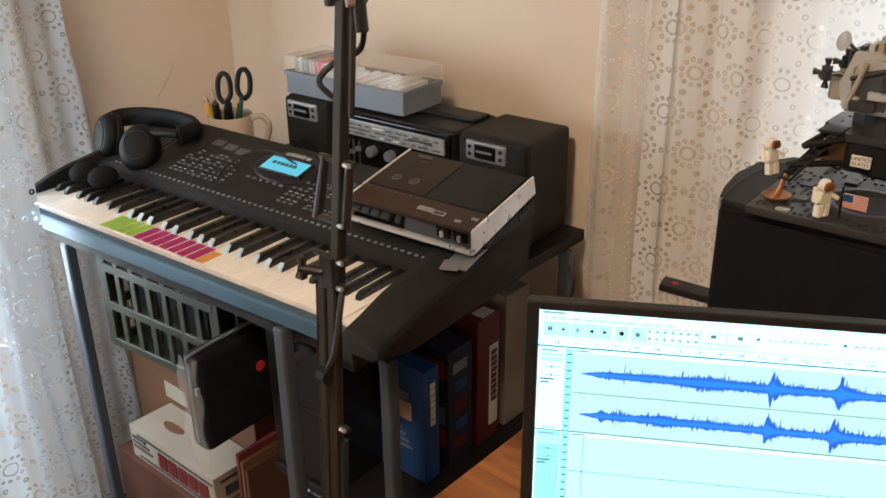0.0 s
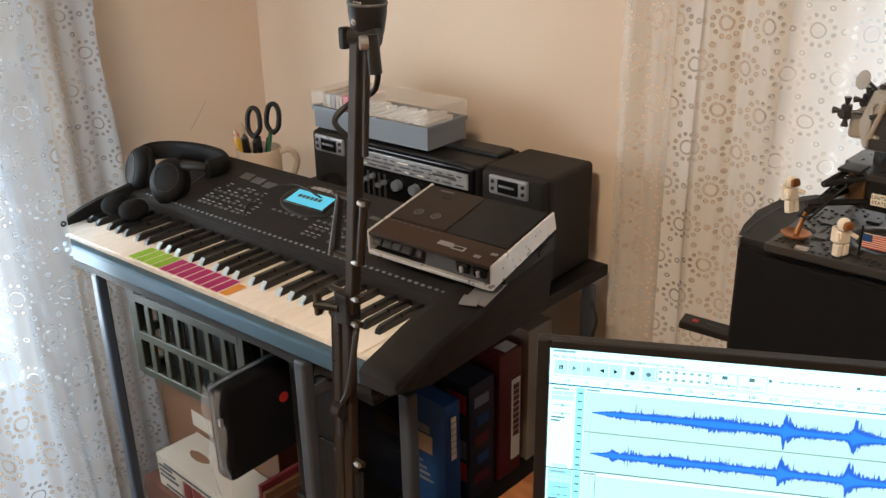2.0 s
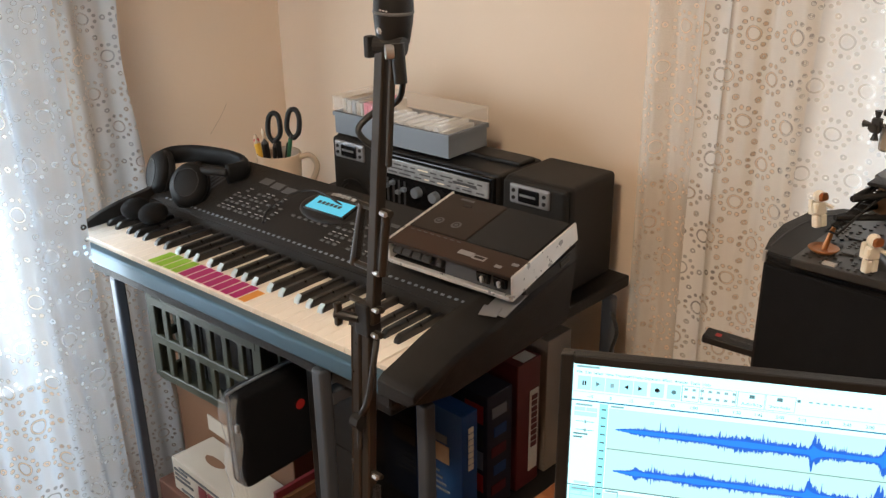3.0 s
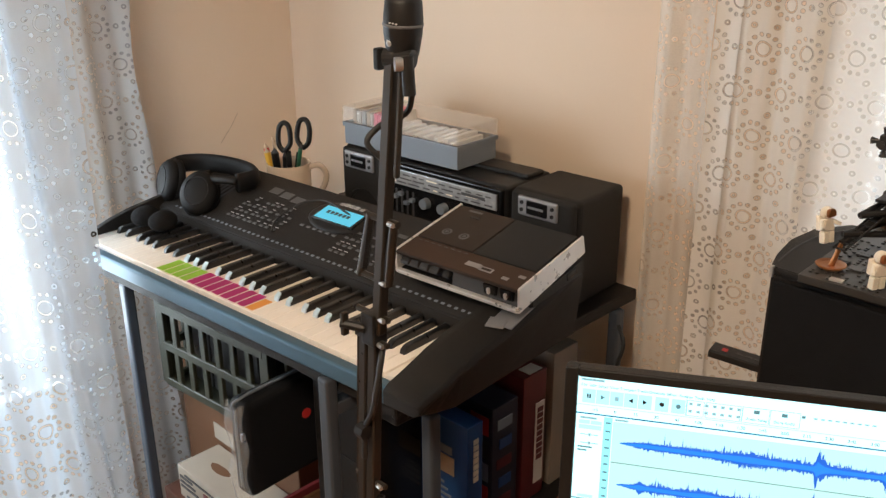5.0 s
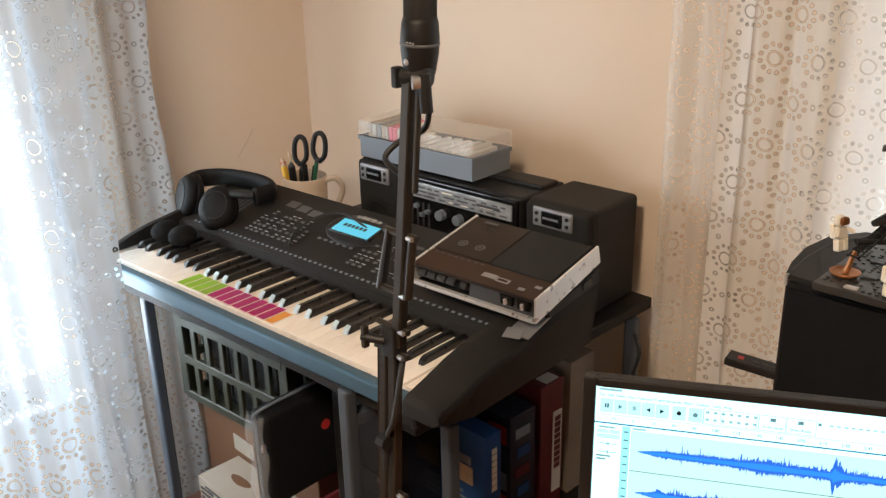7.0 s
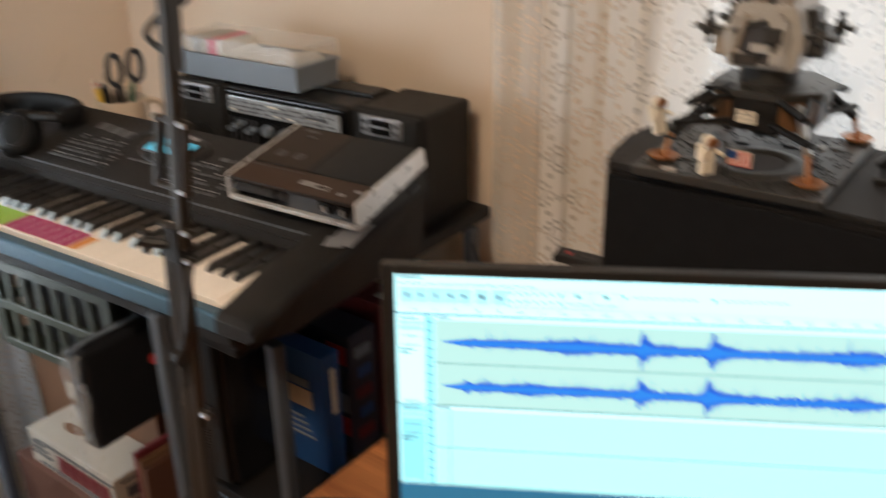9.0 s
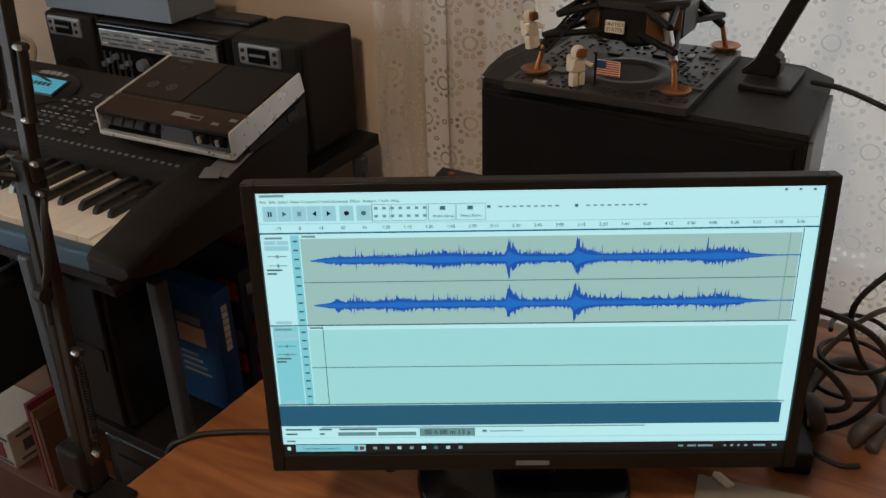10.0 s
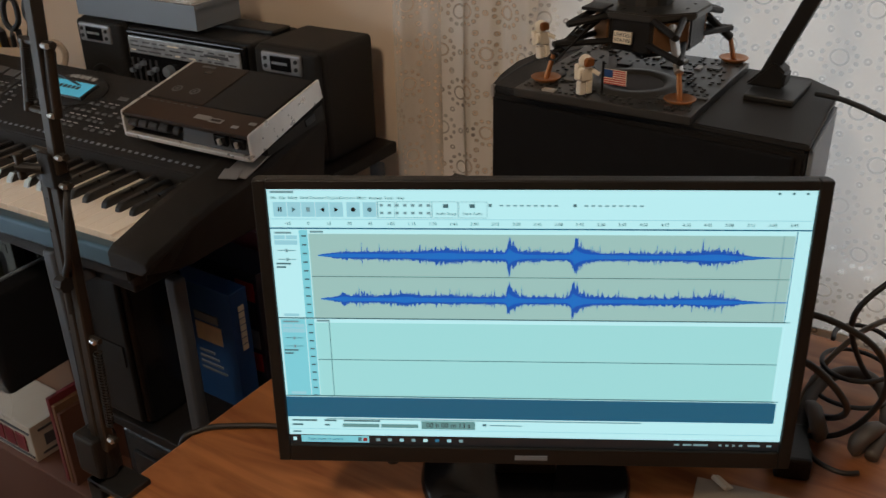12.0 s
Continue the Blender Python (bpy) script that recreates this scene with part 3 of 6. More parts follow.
def screen_content(scr, W, Hh):
    """Flat pieces of the editor window; u runs 0..1 to the side and v 0..1 downwards."""
    def rect(name, u0, u1, v0, v1, material, layer=1):
        y = -0.0018 - 0.00025 * layer
        return part(name, box(-W / 2 + u0 * W, -W / 2 + u1 * W, y - 0.0002, y, Hh / 2 - v1 * Hh, Hh / 2 - v0 * Hh, 0), material, scr)
    def words(name, body, u, v, size, material):
        cu = bpy.data.curves.new(name, 'FONT')
        cu.body, cu.size, cu.align_x, cu.align_y, cu.extrude = body, size, 'CENTER', 'CENTER', 0.00004
        cu.materials.append(material)
        tw = new(name, cu)
        tw.parent = scr
        tw.matrix_local = pose(-W / 2 + u * W, -0.0027, Hh / 2 - v * Hh, 90)
    rect("title_words", 0.006, 0.05, 0.008, 0.016, S_GREY)
    for body, u in (("File", 0.012), ("Edit", 0.029), ("Select", 0.048), ("View", 0.069), ("Transport", 0.095), ("Tracks", 0.122), ("Generate", 0.149),
                    ("Effect", 0.176), ("Analyze", 0.202), ("Tools", 0.227), ("Help", 0.248)):
        words("menu_word", body, u, 0.032, 0.0037, S_DARK)
    # transport buttons with their signs
    for i in range(7):
        u = 0.022 + 0.0265 * i + (0.005 if i > 4 else 0) + (0.004 if i > 5 else 0)
        rect("transport_button", u - 0.0125, u + 0.0125, 0.047, 0.099, S_BTN)
        sign_m = (S_DARK, S_LINE, S_GREY, S_DARK, S_DARK, S_DARK, S_LINE)[i]
        if i in (1, 3, 4):
            d = 1 if i != 3 else -1
            bm = bmesh.new()
            vs = [bm.verts.new((-W / 2 + (u + a) * W, -0.0024, Hh / 2 - (0.073 + c) * Hh)) for a, c in ((-0.004 * d, -0.009), (0.004 * d, 0.0), (-0.004 * d, 0.009))]
            bm.faces.new(vs)
            part("button_sign", bm, sign_m, scr)
        elif i > 4:
            part("button_sign", cyl((-W / 2 + u * W, -0.0021, Hh / 2 - 0.073 * Hh), (-W / 2 + u * W, -0.0024, Hh / 2 - 0.073 * Hh), 0.0022, seg=14), sign_m, scr)
        else:
            for du in ((-0.0022, 0.0022) if i == 0 else (0.0,)):
                rect("button_sign", u + du - (0.0014 if i == 0 else 0.0035), u + du + (0.0014 if i == 0 else 0.0035), 0.065, 0.081, sign_m, 2)
    rect("tool_frame", 0.205, 0.206, 0.045, 0.101, S_GREY)
    for i in range(14):
        rect("tool_icon", 0.209 + 0.0145 * (i % 7), 0.2155 + 0.0145 * (i % 7), 0.053 + 0.027 * (i // 7), 0.062 + 0.027 * (i // 7), S_GREY)
    for u0, u1, v0, v1 in ((0.204, 0.236, 0.044, 0.1), (0.24, 0.302, 0.044, 0.1), (0.305, 0.353, 0.044, 0.1), (0.355, 0.407, 0.044, 0.1)):
        for a0, a1, b0, b1 in ((u0, u1, v0, v0 + 0.0014), (u0, u1, v1, v1 + 0.0014), (u0, u0 + 0.0008, v0, v1), (u1, u1 + 0.0008, v0, v1)):
            rect("tool_frame", a0, a1, b0, b1, S_GREY, 2)
    for u in (0.318, 0.367):
        rect("tool_frame", u - 0.012, u - 0.0115, 0.045, 0.101, S_GREY)
        rect("tool_icon", u + 0.008, u + 0.018, 0.053, 0.066, S_LINE)
    words("tool_word", "Audio Setup", 0.332, 0.086, 0.0036, S_DARK)
    words("tool_word", "Share Audio", 0.381, 0.086, 0.0036, S_DARK)
    for u0 in (0.43, 0.585):
        rect("tool_icon", u0 - 0.02, u0 - 0.014, 0.052, 0.062, S_LINE)
        for i in range(9):
            rect("meter_mark", u0 + 0.0125 * i, u0 + 0.007 + 0.0125 * i, 0.055, 0.06, S_GREY)
    rect("ruler_line", 0, 1, 0.106, 0.1085, S_BTN)
    for i in range(25):
        sec = -15 + 15 * i
        words("ruler_number", str(sec) if sec < 60 else "%d:%02d" % (sec // 60, sec % 60), 0.035 + 0.0388 * i, 0.1225, 0.0042, S_DARK)
    rect("ruler_edge", 0, 1, 0.138, 0.143, S_NAVY)
    for k, (v0, v1) in enumerate(((0.147, 0.476), (0.482, 0.792))):
        rect("track_panel", 0.004, 0.052, v0, v1, S_TOOL if k == 0 else S_PANEL)
        rect("track_scale", 0.054, 0.07, v0, v1, S_PANEL)
        mid = (v0 + v1) / 2
        rect("track_field", 0.072, 0.972, v0 + 0.013, v1, S_TRACK if k == 0 else S_EMPTY)
        rect("clip_name", 0.075, 0.1, v0 + 0.002, v0 + 0.009, S_GREY)
        rect("track_divider", 0.072, 0.972, mid + 0.004, mid + 0.0065, S_LINE, 2)
        rect("track_edge", 0.0, 0.985, v1 - 0.001, v1 + 0.0035, S_LINE, 2)
        rect("panel_text", 0.008, 0.04, v0 + 0.006, v0 + 0.013, S_GREY, 2)
        for i in range(2):
            rect("panel_button", 0.006 + 0.023 * i, 0.027 + 0.023 * i, v0 + 0.019, v0 + 0.033, S_BTN, 2)
        rect("panel_button", 0.006, 0.05, v0 + 0.037, v0 + 0.053, S_BTN, 2)
        for i in range(2):
            rect("panel_slider", 0.01, 0.045, v0 + 0.073 + 0.033 * i, v0 + 0.075 + 0.033 * i, S_LINE, 2)
            rect("slider_knob", 0.026, 0.03, v0 + 0.068 + 0.033 * i, v0 + 0.08 + 0.033 * i, S_GREY, 3)
            rect("panel_text", 0.006, 0.034 - 0.01 * i, v0 + 0.12 + 0.013 * i, v0 + 0.126 + 0.013 * i, S_LINE, 2)
        rect("panel_button", 0.012, 0.042, v1 - 0.016, v1 - 0.005, S_BTN, 2)
        for i in range(10):
            rect("scale_mark", 0.058, 0.067, v0 + 0.018 + 0.032 * i, v0 + 0.024 + 0.032 * i, S_LINE, 2)
    rect("play_line", 0.099, 0.1003, 0.486, 0.792, S_LINE, 3)
    rect("clip_end", 0.951, 0.9522, 0.16, 0.472, S_GREY, 2)
    rect("window_edge", 0.9735, 0.975, 0.145, 0.478, S_NAVY, 2)
    for k, mid in enumerate((0.238, 0.402)):
        wave_mesh(scr, W, Hh, mid, k, 1.0, "waveform", S_WAVE, 3)
        wave_mesh(scr, W, Hh, mid, k, 0.45, "waveform_core", S_CORE, 4)
    rect("scroll_side", 0.976, 0.988, 0.147, 0.80, S_TOOL, 2)
    rect("empty_band", 0.0, 0.982, 0.799, 0.884, S_NAVY)
    rect("scroll_bar", 0.08, 0.72, 0.889, 0.893, S_GREY, 2)
    rect("status_line", 0, 1, 0.935, 0.937, S_BTN, 1)
    for u0, u1, v0, v1, m_ in ((0.008, 0.06, 0.895, 0.902, S_LINE), (0.075, 0.1, 0.895, 0.902, S_LINE), (0.115, 0.19, 0.895, 0.902, S_LINE), (0.008, 0.03, 0.914, 0.921, S_LINE), (0.075, 0.085, 0.914, 0.921, S_LINE),
                               (0.112, 0.188, 0.911, 0.926, S_METER), (0.192, 0.268, 0.911, 0.926, S_METER), (0.275, 0.385, 0.896, 0.93, S_METER), (0.4, 0.408, 0.905, 0.914, S_LINE), (0.415, 0.48, 0.909, 0.912, S_LINE), (0.008, 0.025, 0.945, 0.951, S_LINE)):
        rect("status_piece", u0, u1, v0, v1, m_, 2)
    cu = bpy.data.curves.new("time_display", 'FONT')
    cu.body, cu.size, cu.align_x, cu.align_y, cu.extrude = "00 h 00 m 13 s", 0.0072, 'CENTER', 'CENTER', 0.00005
    cu.materials.append(S_DARK)
    tx = new("time_display", cu)
    tx.parent = scr
    tx.matrix_local = pose(-W / 2 + 0.33 * W, -0.0028, Hh / 2 - 0.913 * Hh, 90)
    # task bar
    rect("task_bar", 0, 1, 0.962, 1, S_DARK)
    rect("search_field", 0.024, 0.165, 0.965, 0.993, S_PANEL, 2)
    words("search_words", "Type here to search", 0.075, 0.979, 0.0044, S_DARK)
    rect("start_sign", 0.007, 0.014, 0.973, 0.987, S_TOOL, 2)
    rect("search_picture", 0.142, 0.15, 0.97, 0.988, S_LINE, 3)
    rect("search_badge", 0.153, 0.162, 0.972, 0.987, S_RED, 3)
    for i in range(8):
        u = 0.18 + 0.0245 * i
        rect("task_icon", u, u + 0.008, 0.974, 0.986, (S_GREY, S_GREY, S_BTN, S_GREY, S_TOOL, S_BLUEI, S_BTN, S_GREY)[i], 2)
    for u0, u1 in ((0.79, 0.80), (0.808, 0.825), (0.829, 0.858), (0.88, 0.885), (0.893, 0.899), (0.907, 0.912), (0.92, 0.927), (0.938, 0.962), (0.975, 0.985)):
        rect("tray_icon", u0, u1, 0.976, 0.984, S_GREY, 2)
    for i in range(3):
        rect("window_button", 0.93 + 0.025 * i, 0.935 + 0.025 * i, 0.01, 0.017, S_LINE, 2)


def wave_mesh(scr, W, Hh, mid, k, gain, name, material, layer):
    """A recording's outline: a slow swell, two loud bursts and a fade, with random spikes."""
    rng = random.Random(40 + k)
    u0, u1, n = 0.087, 0.975, 760
    top, bot = [], []
    for i in range(n + 1):
        s = i / n
        env = 0.0015 + 0.013 * min(1, s / 0.05) * max(0.0, 1 - max(0, (s - 0.84) / 0.12)) ** 1.2
        env += (0.012 if k == 0 else 0.002) * math.exp(-((s - 0.27) / 0.05) ** 2) + (0.004 if k == 0 else 0.0) * math.exp(-((s - 0.37) / 0.06) ** 2) + 0.013 * math.exp(-((s - 0.84) / 0.045) ** 2) * (1 - k * 0.45)
        env += 0.011 * math.exp(-((s - 0.185) / 0.022) ** 2) * k + 0.01 * math.exp(-((s - 0.05) / 0.008) ** 2) * k
        for c, w_, a in ((0.407, 0.011, 0.055), (0.545, 0.015, 0.058 if k == 0 else 0.06)):
            env += a * math.exp(-abs(s - c) / w_ * (1 if s > c else 4))
        sp = (rng.random() ** 7) * 0.016 + (rng.random() ** 26) * 0.036 + 0.5 * env * rng.random() ** 6 if 0.06 < s < 0.9 else 0
        if k == 0 and abs(s - 0.095) < 0.0009 or abs(s - (0.81 if k == 0 else 0.80)) < 0.0009:
            sp = 0.045
        up_, dn = env * rng.uniform(0.6, 1.2) + sp, env * rng.uniform(0.6, 1.2) + sp * rng.random()
        lim = 0.074
        top.append(min(lim, up_) if gain == 1 else min(lim, env * 0.4))
        bot.append(min(lim, dn) if gain == 1 else min(lim, env * 0.4))
    bm = bmesh.new()
    y = -0.0018 - 0.00025 * layer
    last = None
    for i in range(n + 1):
        x = -W / 2 + (u0 + (u1 - u0) * i / n) * W
        a = bm.verts.new((x, y, Hh / 2 - (mid - top[i] - 0.0006) * Hh))
        b = bm.verts.new((x, y, Hh / 2 - (mid + bot[i] + 0.0006) * Hh))
        if last:
            bm.faces.new((last[0], a, b, last[1]))
        last = (a, b)
    part(name, bm, material, scr)

monitor()


# ---- electronic keyboard ----
PITCH = 0.0221


def keyboard():
    kb = empty("electronic_keyboard", pose(0, 0.008, TZ, 0, 0, 3.7), label="black sixty-one key electronic keyboard with coloured key stickers, on the table", category="keyboard")
    z = 0.08          # top of the white keys over the table
    xr, xl = -0.012, -0.012 - 36 * PITCH
    prof = [(0.0, 0.018), (0.33, 0.018), (0.35, 0.06), (0.345, 0.148), (0.335, 0.154), (0.168, 0.107), (0.16, 0.102), (0.157, 0.07), (0.155, 0.055), (0.0, 0.052)]
    part("case", prism(prof, 'x', xl, xr, 0.002), M_BLACK2, kb)
    for s0, xa, xb in ((1, xr + 0.0005, xr + 0.067), (-1, xl - 0.0005, xl - 0.022)):
        bm = bmesh.new()
        rings = []
        for y, zt, drop in ((-0.024, 0.074, 0.004), (-0.014, 0.081, 0.005), (0.02, 0.090, 0.007), (0.06, 0.103, 0.008), (0.10, 0.112, 0.010), (0.165, 0.121, 0.012), (0.335, 0.158, 0.014), (0.348, 0.150, 0.012)):
            zb = max(0.03, 0.053 - 0.3 * (y + 0.024))
            rings.append([bm.verts.new(p) for p in ((xa, y, zb), (xb - s0 * 0.012, y, zb), (xb, y, zt - drop - 0.008), (xb - s0 * 0.003, y, zt - drop), (xa + s0 * 0.012, y, zt), (xa, y, zt))])
        for r0, r1 in zip(rings, rings[1:]):
            for i in range(6):
                bm.faces.new((r0[i], r0[(i + 1) % 6], r1[(i + 1) % 6], r1[i]))
        bm.faces.new(rings[0])
        bm.faces.new(rings[-1])
        bmesh.ops.recalc_face_normals(bm, faces=bm.faces)
        bmesh.ops.bevel(bm, geom=bm.edges[:], offset=0.0012, segments=1, affect='EDGES')
        part("end_cheek", bm, M_BLACK2, kb)
    for fx in (xl + 0.05, xr - 0.02):
        for fy in (0.03, 0.3):
            part("foot", cyl((fx, fy, 0), (fx, fy, 0.02), 0.012), M_BLACK, kb)
    # white keys
    wk = box(-PITCH / 2 + 0.00025, PITCH / 2 - 0.00025, 0.0, 0.15, -0.02, 0.0, 0.0007, 1)
    first = part("white_key", wk, M_WHITEKEY, kb)
    first.matrix_local = pose(xl + PITCH / 2, 0.004, z)
    for i in range(1, 36):
        share("white_key", first.data, kb, pose(xl + PITCH * (i + 0.5), 0.004, z - (0.003 if i == 35 else 0)))
    # black keys
    bk = prism([(0.0, -0.006), (0.1, -0.006), (0.1, 0.011), (0.012, 0.011), (0.004, 0.006)], 'x', -0.0052, 0.0052, 0.0012)
    fb, tip = None, None
    for o in range(5):
        for j, s in ((0, 1), (1, 2), (3, 4), (4, 5), (5, 6)):
            off = {0: -0.003, 1: 0.003, 3: -0.004, 4: 0, 5: 0.004}[j]
            m = pose(xl + PITCH * (o * 7 + s) + off, 0.054, z)
            if fb is None:
                fb = part("black_key", bk, M_BLACKKEY, kb)
                fb.matrix_local = m
            else:
                share("black_key", fb.data, kb, m)
            idx = o * 7 + s
            if 10 < idx < 29:
                mt = m @ pose(0, -0.0008, 0)
                if tip is None:
                    tip = part("note_sticker", prism([(0.0, -0.005), (0.0035, 0.0065), (0.011, 0.0122), (0.0045, 0.0075), (0.001, -0.005)], 'x', -0.0046, 0.0046), M_TIP, kb, "pale blue sticker on a black key tip")
                    tip.matrix_local = mt
                else:
                    share("note_sticker", tip.data, kb, mt)
    for i in range(10, 22):
        m_ = M_GREEN if i < 14 else (M_MAGENTA if i < 21 else M_ORANGE)
        nm = "green" if i < 14 else ("magenta" if i < 21 else "orange")
        part("key_sticker", box(-PITCH / 2 + 0.002, PITCH / 2 - 0.002, 0.004, 0.05 if i < 21 else 0.044, 0.0006, 0.001, 0), m_, kb, nm + " paper strip on a white key").matrix_local = pose(xl + PITCH * (i + 0.5), 0.004, z)
    # sloping control panel: a frame on the slope, y runs up it
    slope = math.degrees(math.atan2(0.047, 0.167))
    pan = pose(0, 0.168, 0.1075, slope)

    def on_panel(name, x0, x1, y0, y1, material, h=0.0008, bev=0.0, lab=""):
        ob = part(name, box(x0, x1, y0, y1, -0.001, h, bev, 1), material, kb, lab)
        ob.matrix_local = pan
        return ob
    lcd_x = -0.405
    bulge = part("display_hood", ball((0, 0, 0), 0.06, 1.25, 0.75, 0.12), M_BLACK, kb, smooth=True)
    bulge.matrix_local = pan @ pose(lcd_x, 0.112, 0.001)
    hood = on_panel("display_frame", lcd_x - 0.052, lcd_x + 0.052, 0.086, 0.130, M_GLOSSBLK, 0.0085, 0.002)
    on_panel("display", lcd_x - 0.046, lcd_x + 0.046, 0.089, 0.126, M_LCD, 0.0092, 0, "lit cyan display")
    for i in range(6):
        on_panel("display_text", lcd_x - 0.032 + i * 0.01, lcd_x - 0.025 + i * 0.01, 0.106, 0.114, M_DARKPRINT, 0.0096)
    for i in range(5):
        on_panel("maker_letter", lcd_x - 0.03 + i * 0.0125, lcd_x - 0.0205 + i * 0.0125, 0.138, 0.146, M_PRINT, 0.008 if 0 < i < 4 else 0.0065)
    btn, count = None, 0
    rng = random.Random(3)
    for gx0, gx1, rows in ((-0.63, -0.49, 4), (-0.35, -0.22, 4)):
        x = gx0
        while x < gx1:
            for r in range(rows):
                m = pan @ pose(x, 0.03 + r * 0.02, 0.0002)
                if rng.random() < 0.12:
                    continue
                if btn is None:
                    btn = part("panel_button", box(-0.0045, 0.0045, -0.0028, 0.0028, 0, 0.002, 0.0008, 1), M_BUTTON, kb)
                    btn.matrix_local = m
                else:
                    share("panel_button", btn.data, kb, m)
                if rng.random() < 0.7:
                    on_panel("panel_print", x - 0.0045, x + 0.0045, 0.0385 + r * 0.02, 0.0398 + r * 0.02, M_PRINT, 0.0003)
            x += 0.0145 if int((x - gx0) / 0.0145 + 0.5) % 3 != 2 else 0.019
    for i in range(6):
        m = pan @ pose(-0.46 + i * 0.0165, 0.065, 0.0002)
        share("panel_button", btn.data, kb, m)
    for i in range(58):
        on_panel("key_mark", xl + 0.04 + i * 0.0132, xl + 0.046 + i * 0.0132, 0.003, 0.0072, M_GREYPL, 0.0004)
    for i in range(3):
        on_panel("feature_print", -0.62 + i * 0.036, -0.592 + i * 0.036, 0.122 - 0.004 * i, 0.14 - 0.004 * i, M_BUTTON, 0.0004)
        on_panel("feature_print", -0.3 + i * 0.03, -0.28 + i * 0.03, 0.112, 0.12, M_BUTTON, 0.0004)
    for sx in (xl + 0.055,):
        for i in range(9):
            on_panel("speaker_slot", sx - 0.05 + i * 0.012, sx - 0.044 + i * 0.012, 0.03, 0.12, M_DARKPRINT, 0.0002)
    return kb


keyboard()


# ---- cassette recorder on the keyboard's right end ----
def cassette_recorder():
    w, d, h = 0.237, 0.166, 0.037
    rec = empty("cassette_recorder", pose(-0.068, 0.180, 1.0085, 11.5, 0, 4.0), label="flat silver-edged vintage cassette recorder lying on the keyboard", category="cassette recorder")
    hx = w / 2
    part("body", box(-hx + 0.004, hx - 0.004, 0.016, d, 0.001, h - 0.004, 0.003), M_BLACK, rec)
    part("lower_body", prism([(0.03, -0.012), (d - 0.002, -0.026), (d, 0.002), (0.03, 0.002)], 'x', -hx + 0.006, hx - 0.0015, 0.002), M_BLACK, rec, "black lower half of the casing")
    for x in (-0.09, 0.09):
        part("foot", cyl((x, 0.04, -0.022), (x, 0.04, -0.01), 0.007, seg=12), M_CABLE, rec)
    part("floor_plate", box(-hx + 0.004, hx - 0.004, 0.003, 0.02, 0.001, 0.004, 0.001), M_BLACK, rec)
    for a, b in ((-hx, -hx + 0.004), (hx - 0.004, hx)):
        part("side_panel", prism([(-0.002, 0.0), (0.004, h - 0.001), (0.007, h + 0.001), (d + 0.001, h + 0.001), (d + 0.002, 0.008)], 'x', a, b, 0.0008), M_PALEALU, rec, "brushed silver side panel")
    part("front_strip", box(-hx + 0.004, hx - 0.004, -0.003, 0.005, 0.0, 0.0065, 0.001), M_PALEALU, rec, "silver front strip")
    part("top_front_edge", box(-hx + 0.004, hx - 0.004, 0.003, 0.016, h - 0.006, h - 0.001, 0.001), M_BROWNPLATE, rec)
    part("top_plate", box(-hx + 0.004, hx - 0.004, 0.005, 0.052, h - 0.004, h - 0.0005, 0.0005), M_COPPERPLATE, rec, "brown anodised control plate")
    lid = part("cassette_lid", box(-hx + 0.005, -0.004, 0.0535, d - 0.004, h - 0.004, h + 0.0008, 0.0012), M_BROWNPLATE, rec, "dark smoked cassette lid")
    for x in (-0.078, -0.044):
        part("reel_hub", cyl((x, 0.083, h + 0.0006), (x, 0.083, h + 0.0013), 0.0085, seg=20), M_BUTTON, lid)
        part("reel_ring", lathe([(0.0035, 0.0), (0.0035, 0.0016), (0.0052, 0.0016), (0.0052, 0.0)], 20, (x, 0.083, h)), M_BLACK, lid)
    part("lid_badge", box(-0.088, -0.062, 0.150, 0.155, h + 0.0006, h + 0.0012, 0), M_BUTTON, lid)
    part("lid_window", box(-0.072, -0.056, 0.134, 0.140, h + 0.0006, h + 0.0013, 0.0003), M_GLOSSBLK, lid)
    part("speaker_grille", box(-0.002, hx - 0.008, 0.0535, d - 0.004, h - 0.004, h + 0.0006, 0.001), M_MESHGRILL, rec, "dark perforated speaker grille")
    for i in range(5):
        part("piano_key", prism([(0.002, 0.016), (0.003, 0.021), (0.013, 0.028), (0.016, 0.016)], 'x', -hx + 0.009 + i * 0.0195 + (0.008 if i == 4 else 0), -hx + 0.026 + i * 0.0195 + (0.002 if i == 4 else 0), 0.001), M_BUTTONBLK, rec)
    part("front_slope", prism([(0.004, 0.0065), (0.015, 0.0065), (0.0155, h - 0.006), (0.013, h - 0.006)], 'x', -0.008, hx - 0.006), M_BUTTONBLK, rec)
    for x in (0.064, 0.094):
        part("slide_well", box(x - 0.011, x + 0.011, 0.003, 0.012, 0.013, 0.029, 0.001), M_GLOSSBLK, rec)
        part("slide_knob", box(x - 0.0022, x + 0.0022, -0.001, 0.005, 0.016, 0.025, 0.0006), M_PALEALU, rec)
    part("label_plate", box(0.006, 0.032, 0.022, 0.032, h - 0.001, h + 0.0003, 0), M_SILVER, rec)
    part("label_plate", box(0.033, 0.056, 0.020, 0.030, h - 0.001, h + 0.0002, 0), M_SILVER, rec)
    part("label_field", box(0.036, 0.053, 0.0225, 0.0275, h + 0.0002, h + 0.0004, 0), M_BROWNPLATE, rec)
    for x, y in ((0.077, 0.016), (0.097, 0.03)):
        part("label_plate", box(x, x + 0.011, y, y + 0.006, h - 0.001, h + 0.0004, 0), M_SILVER, rec)
    for i in range(8):
        part("panel_print", box(-0.105 + i * 0.013, -0.098 + i * 0.013, 0.046, 0.0472, h - 0.001, h + 0.0002, 0), M_BUTTON, rec)
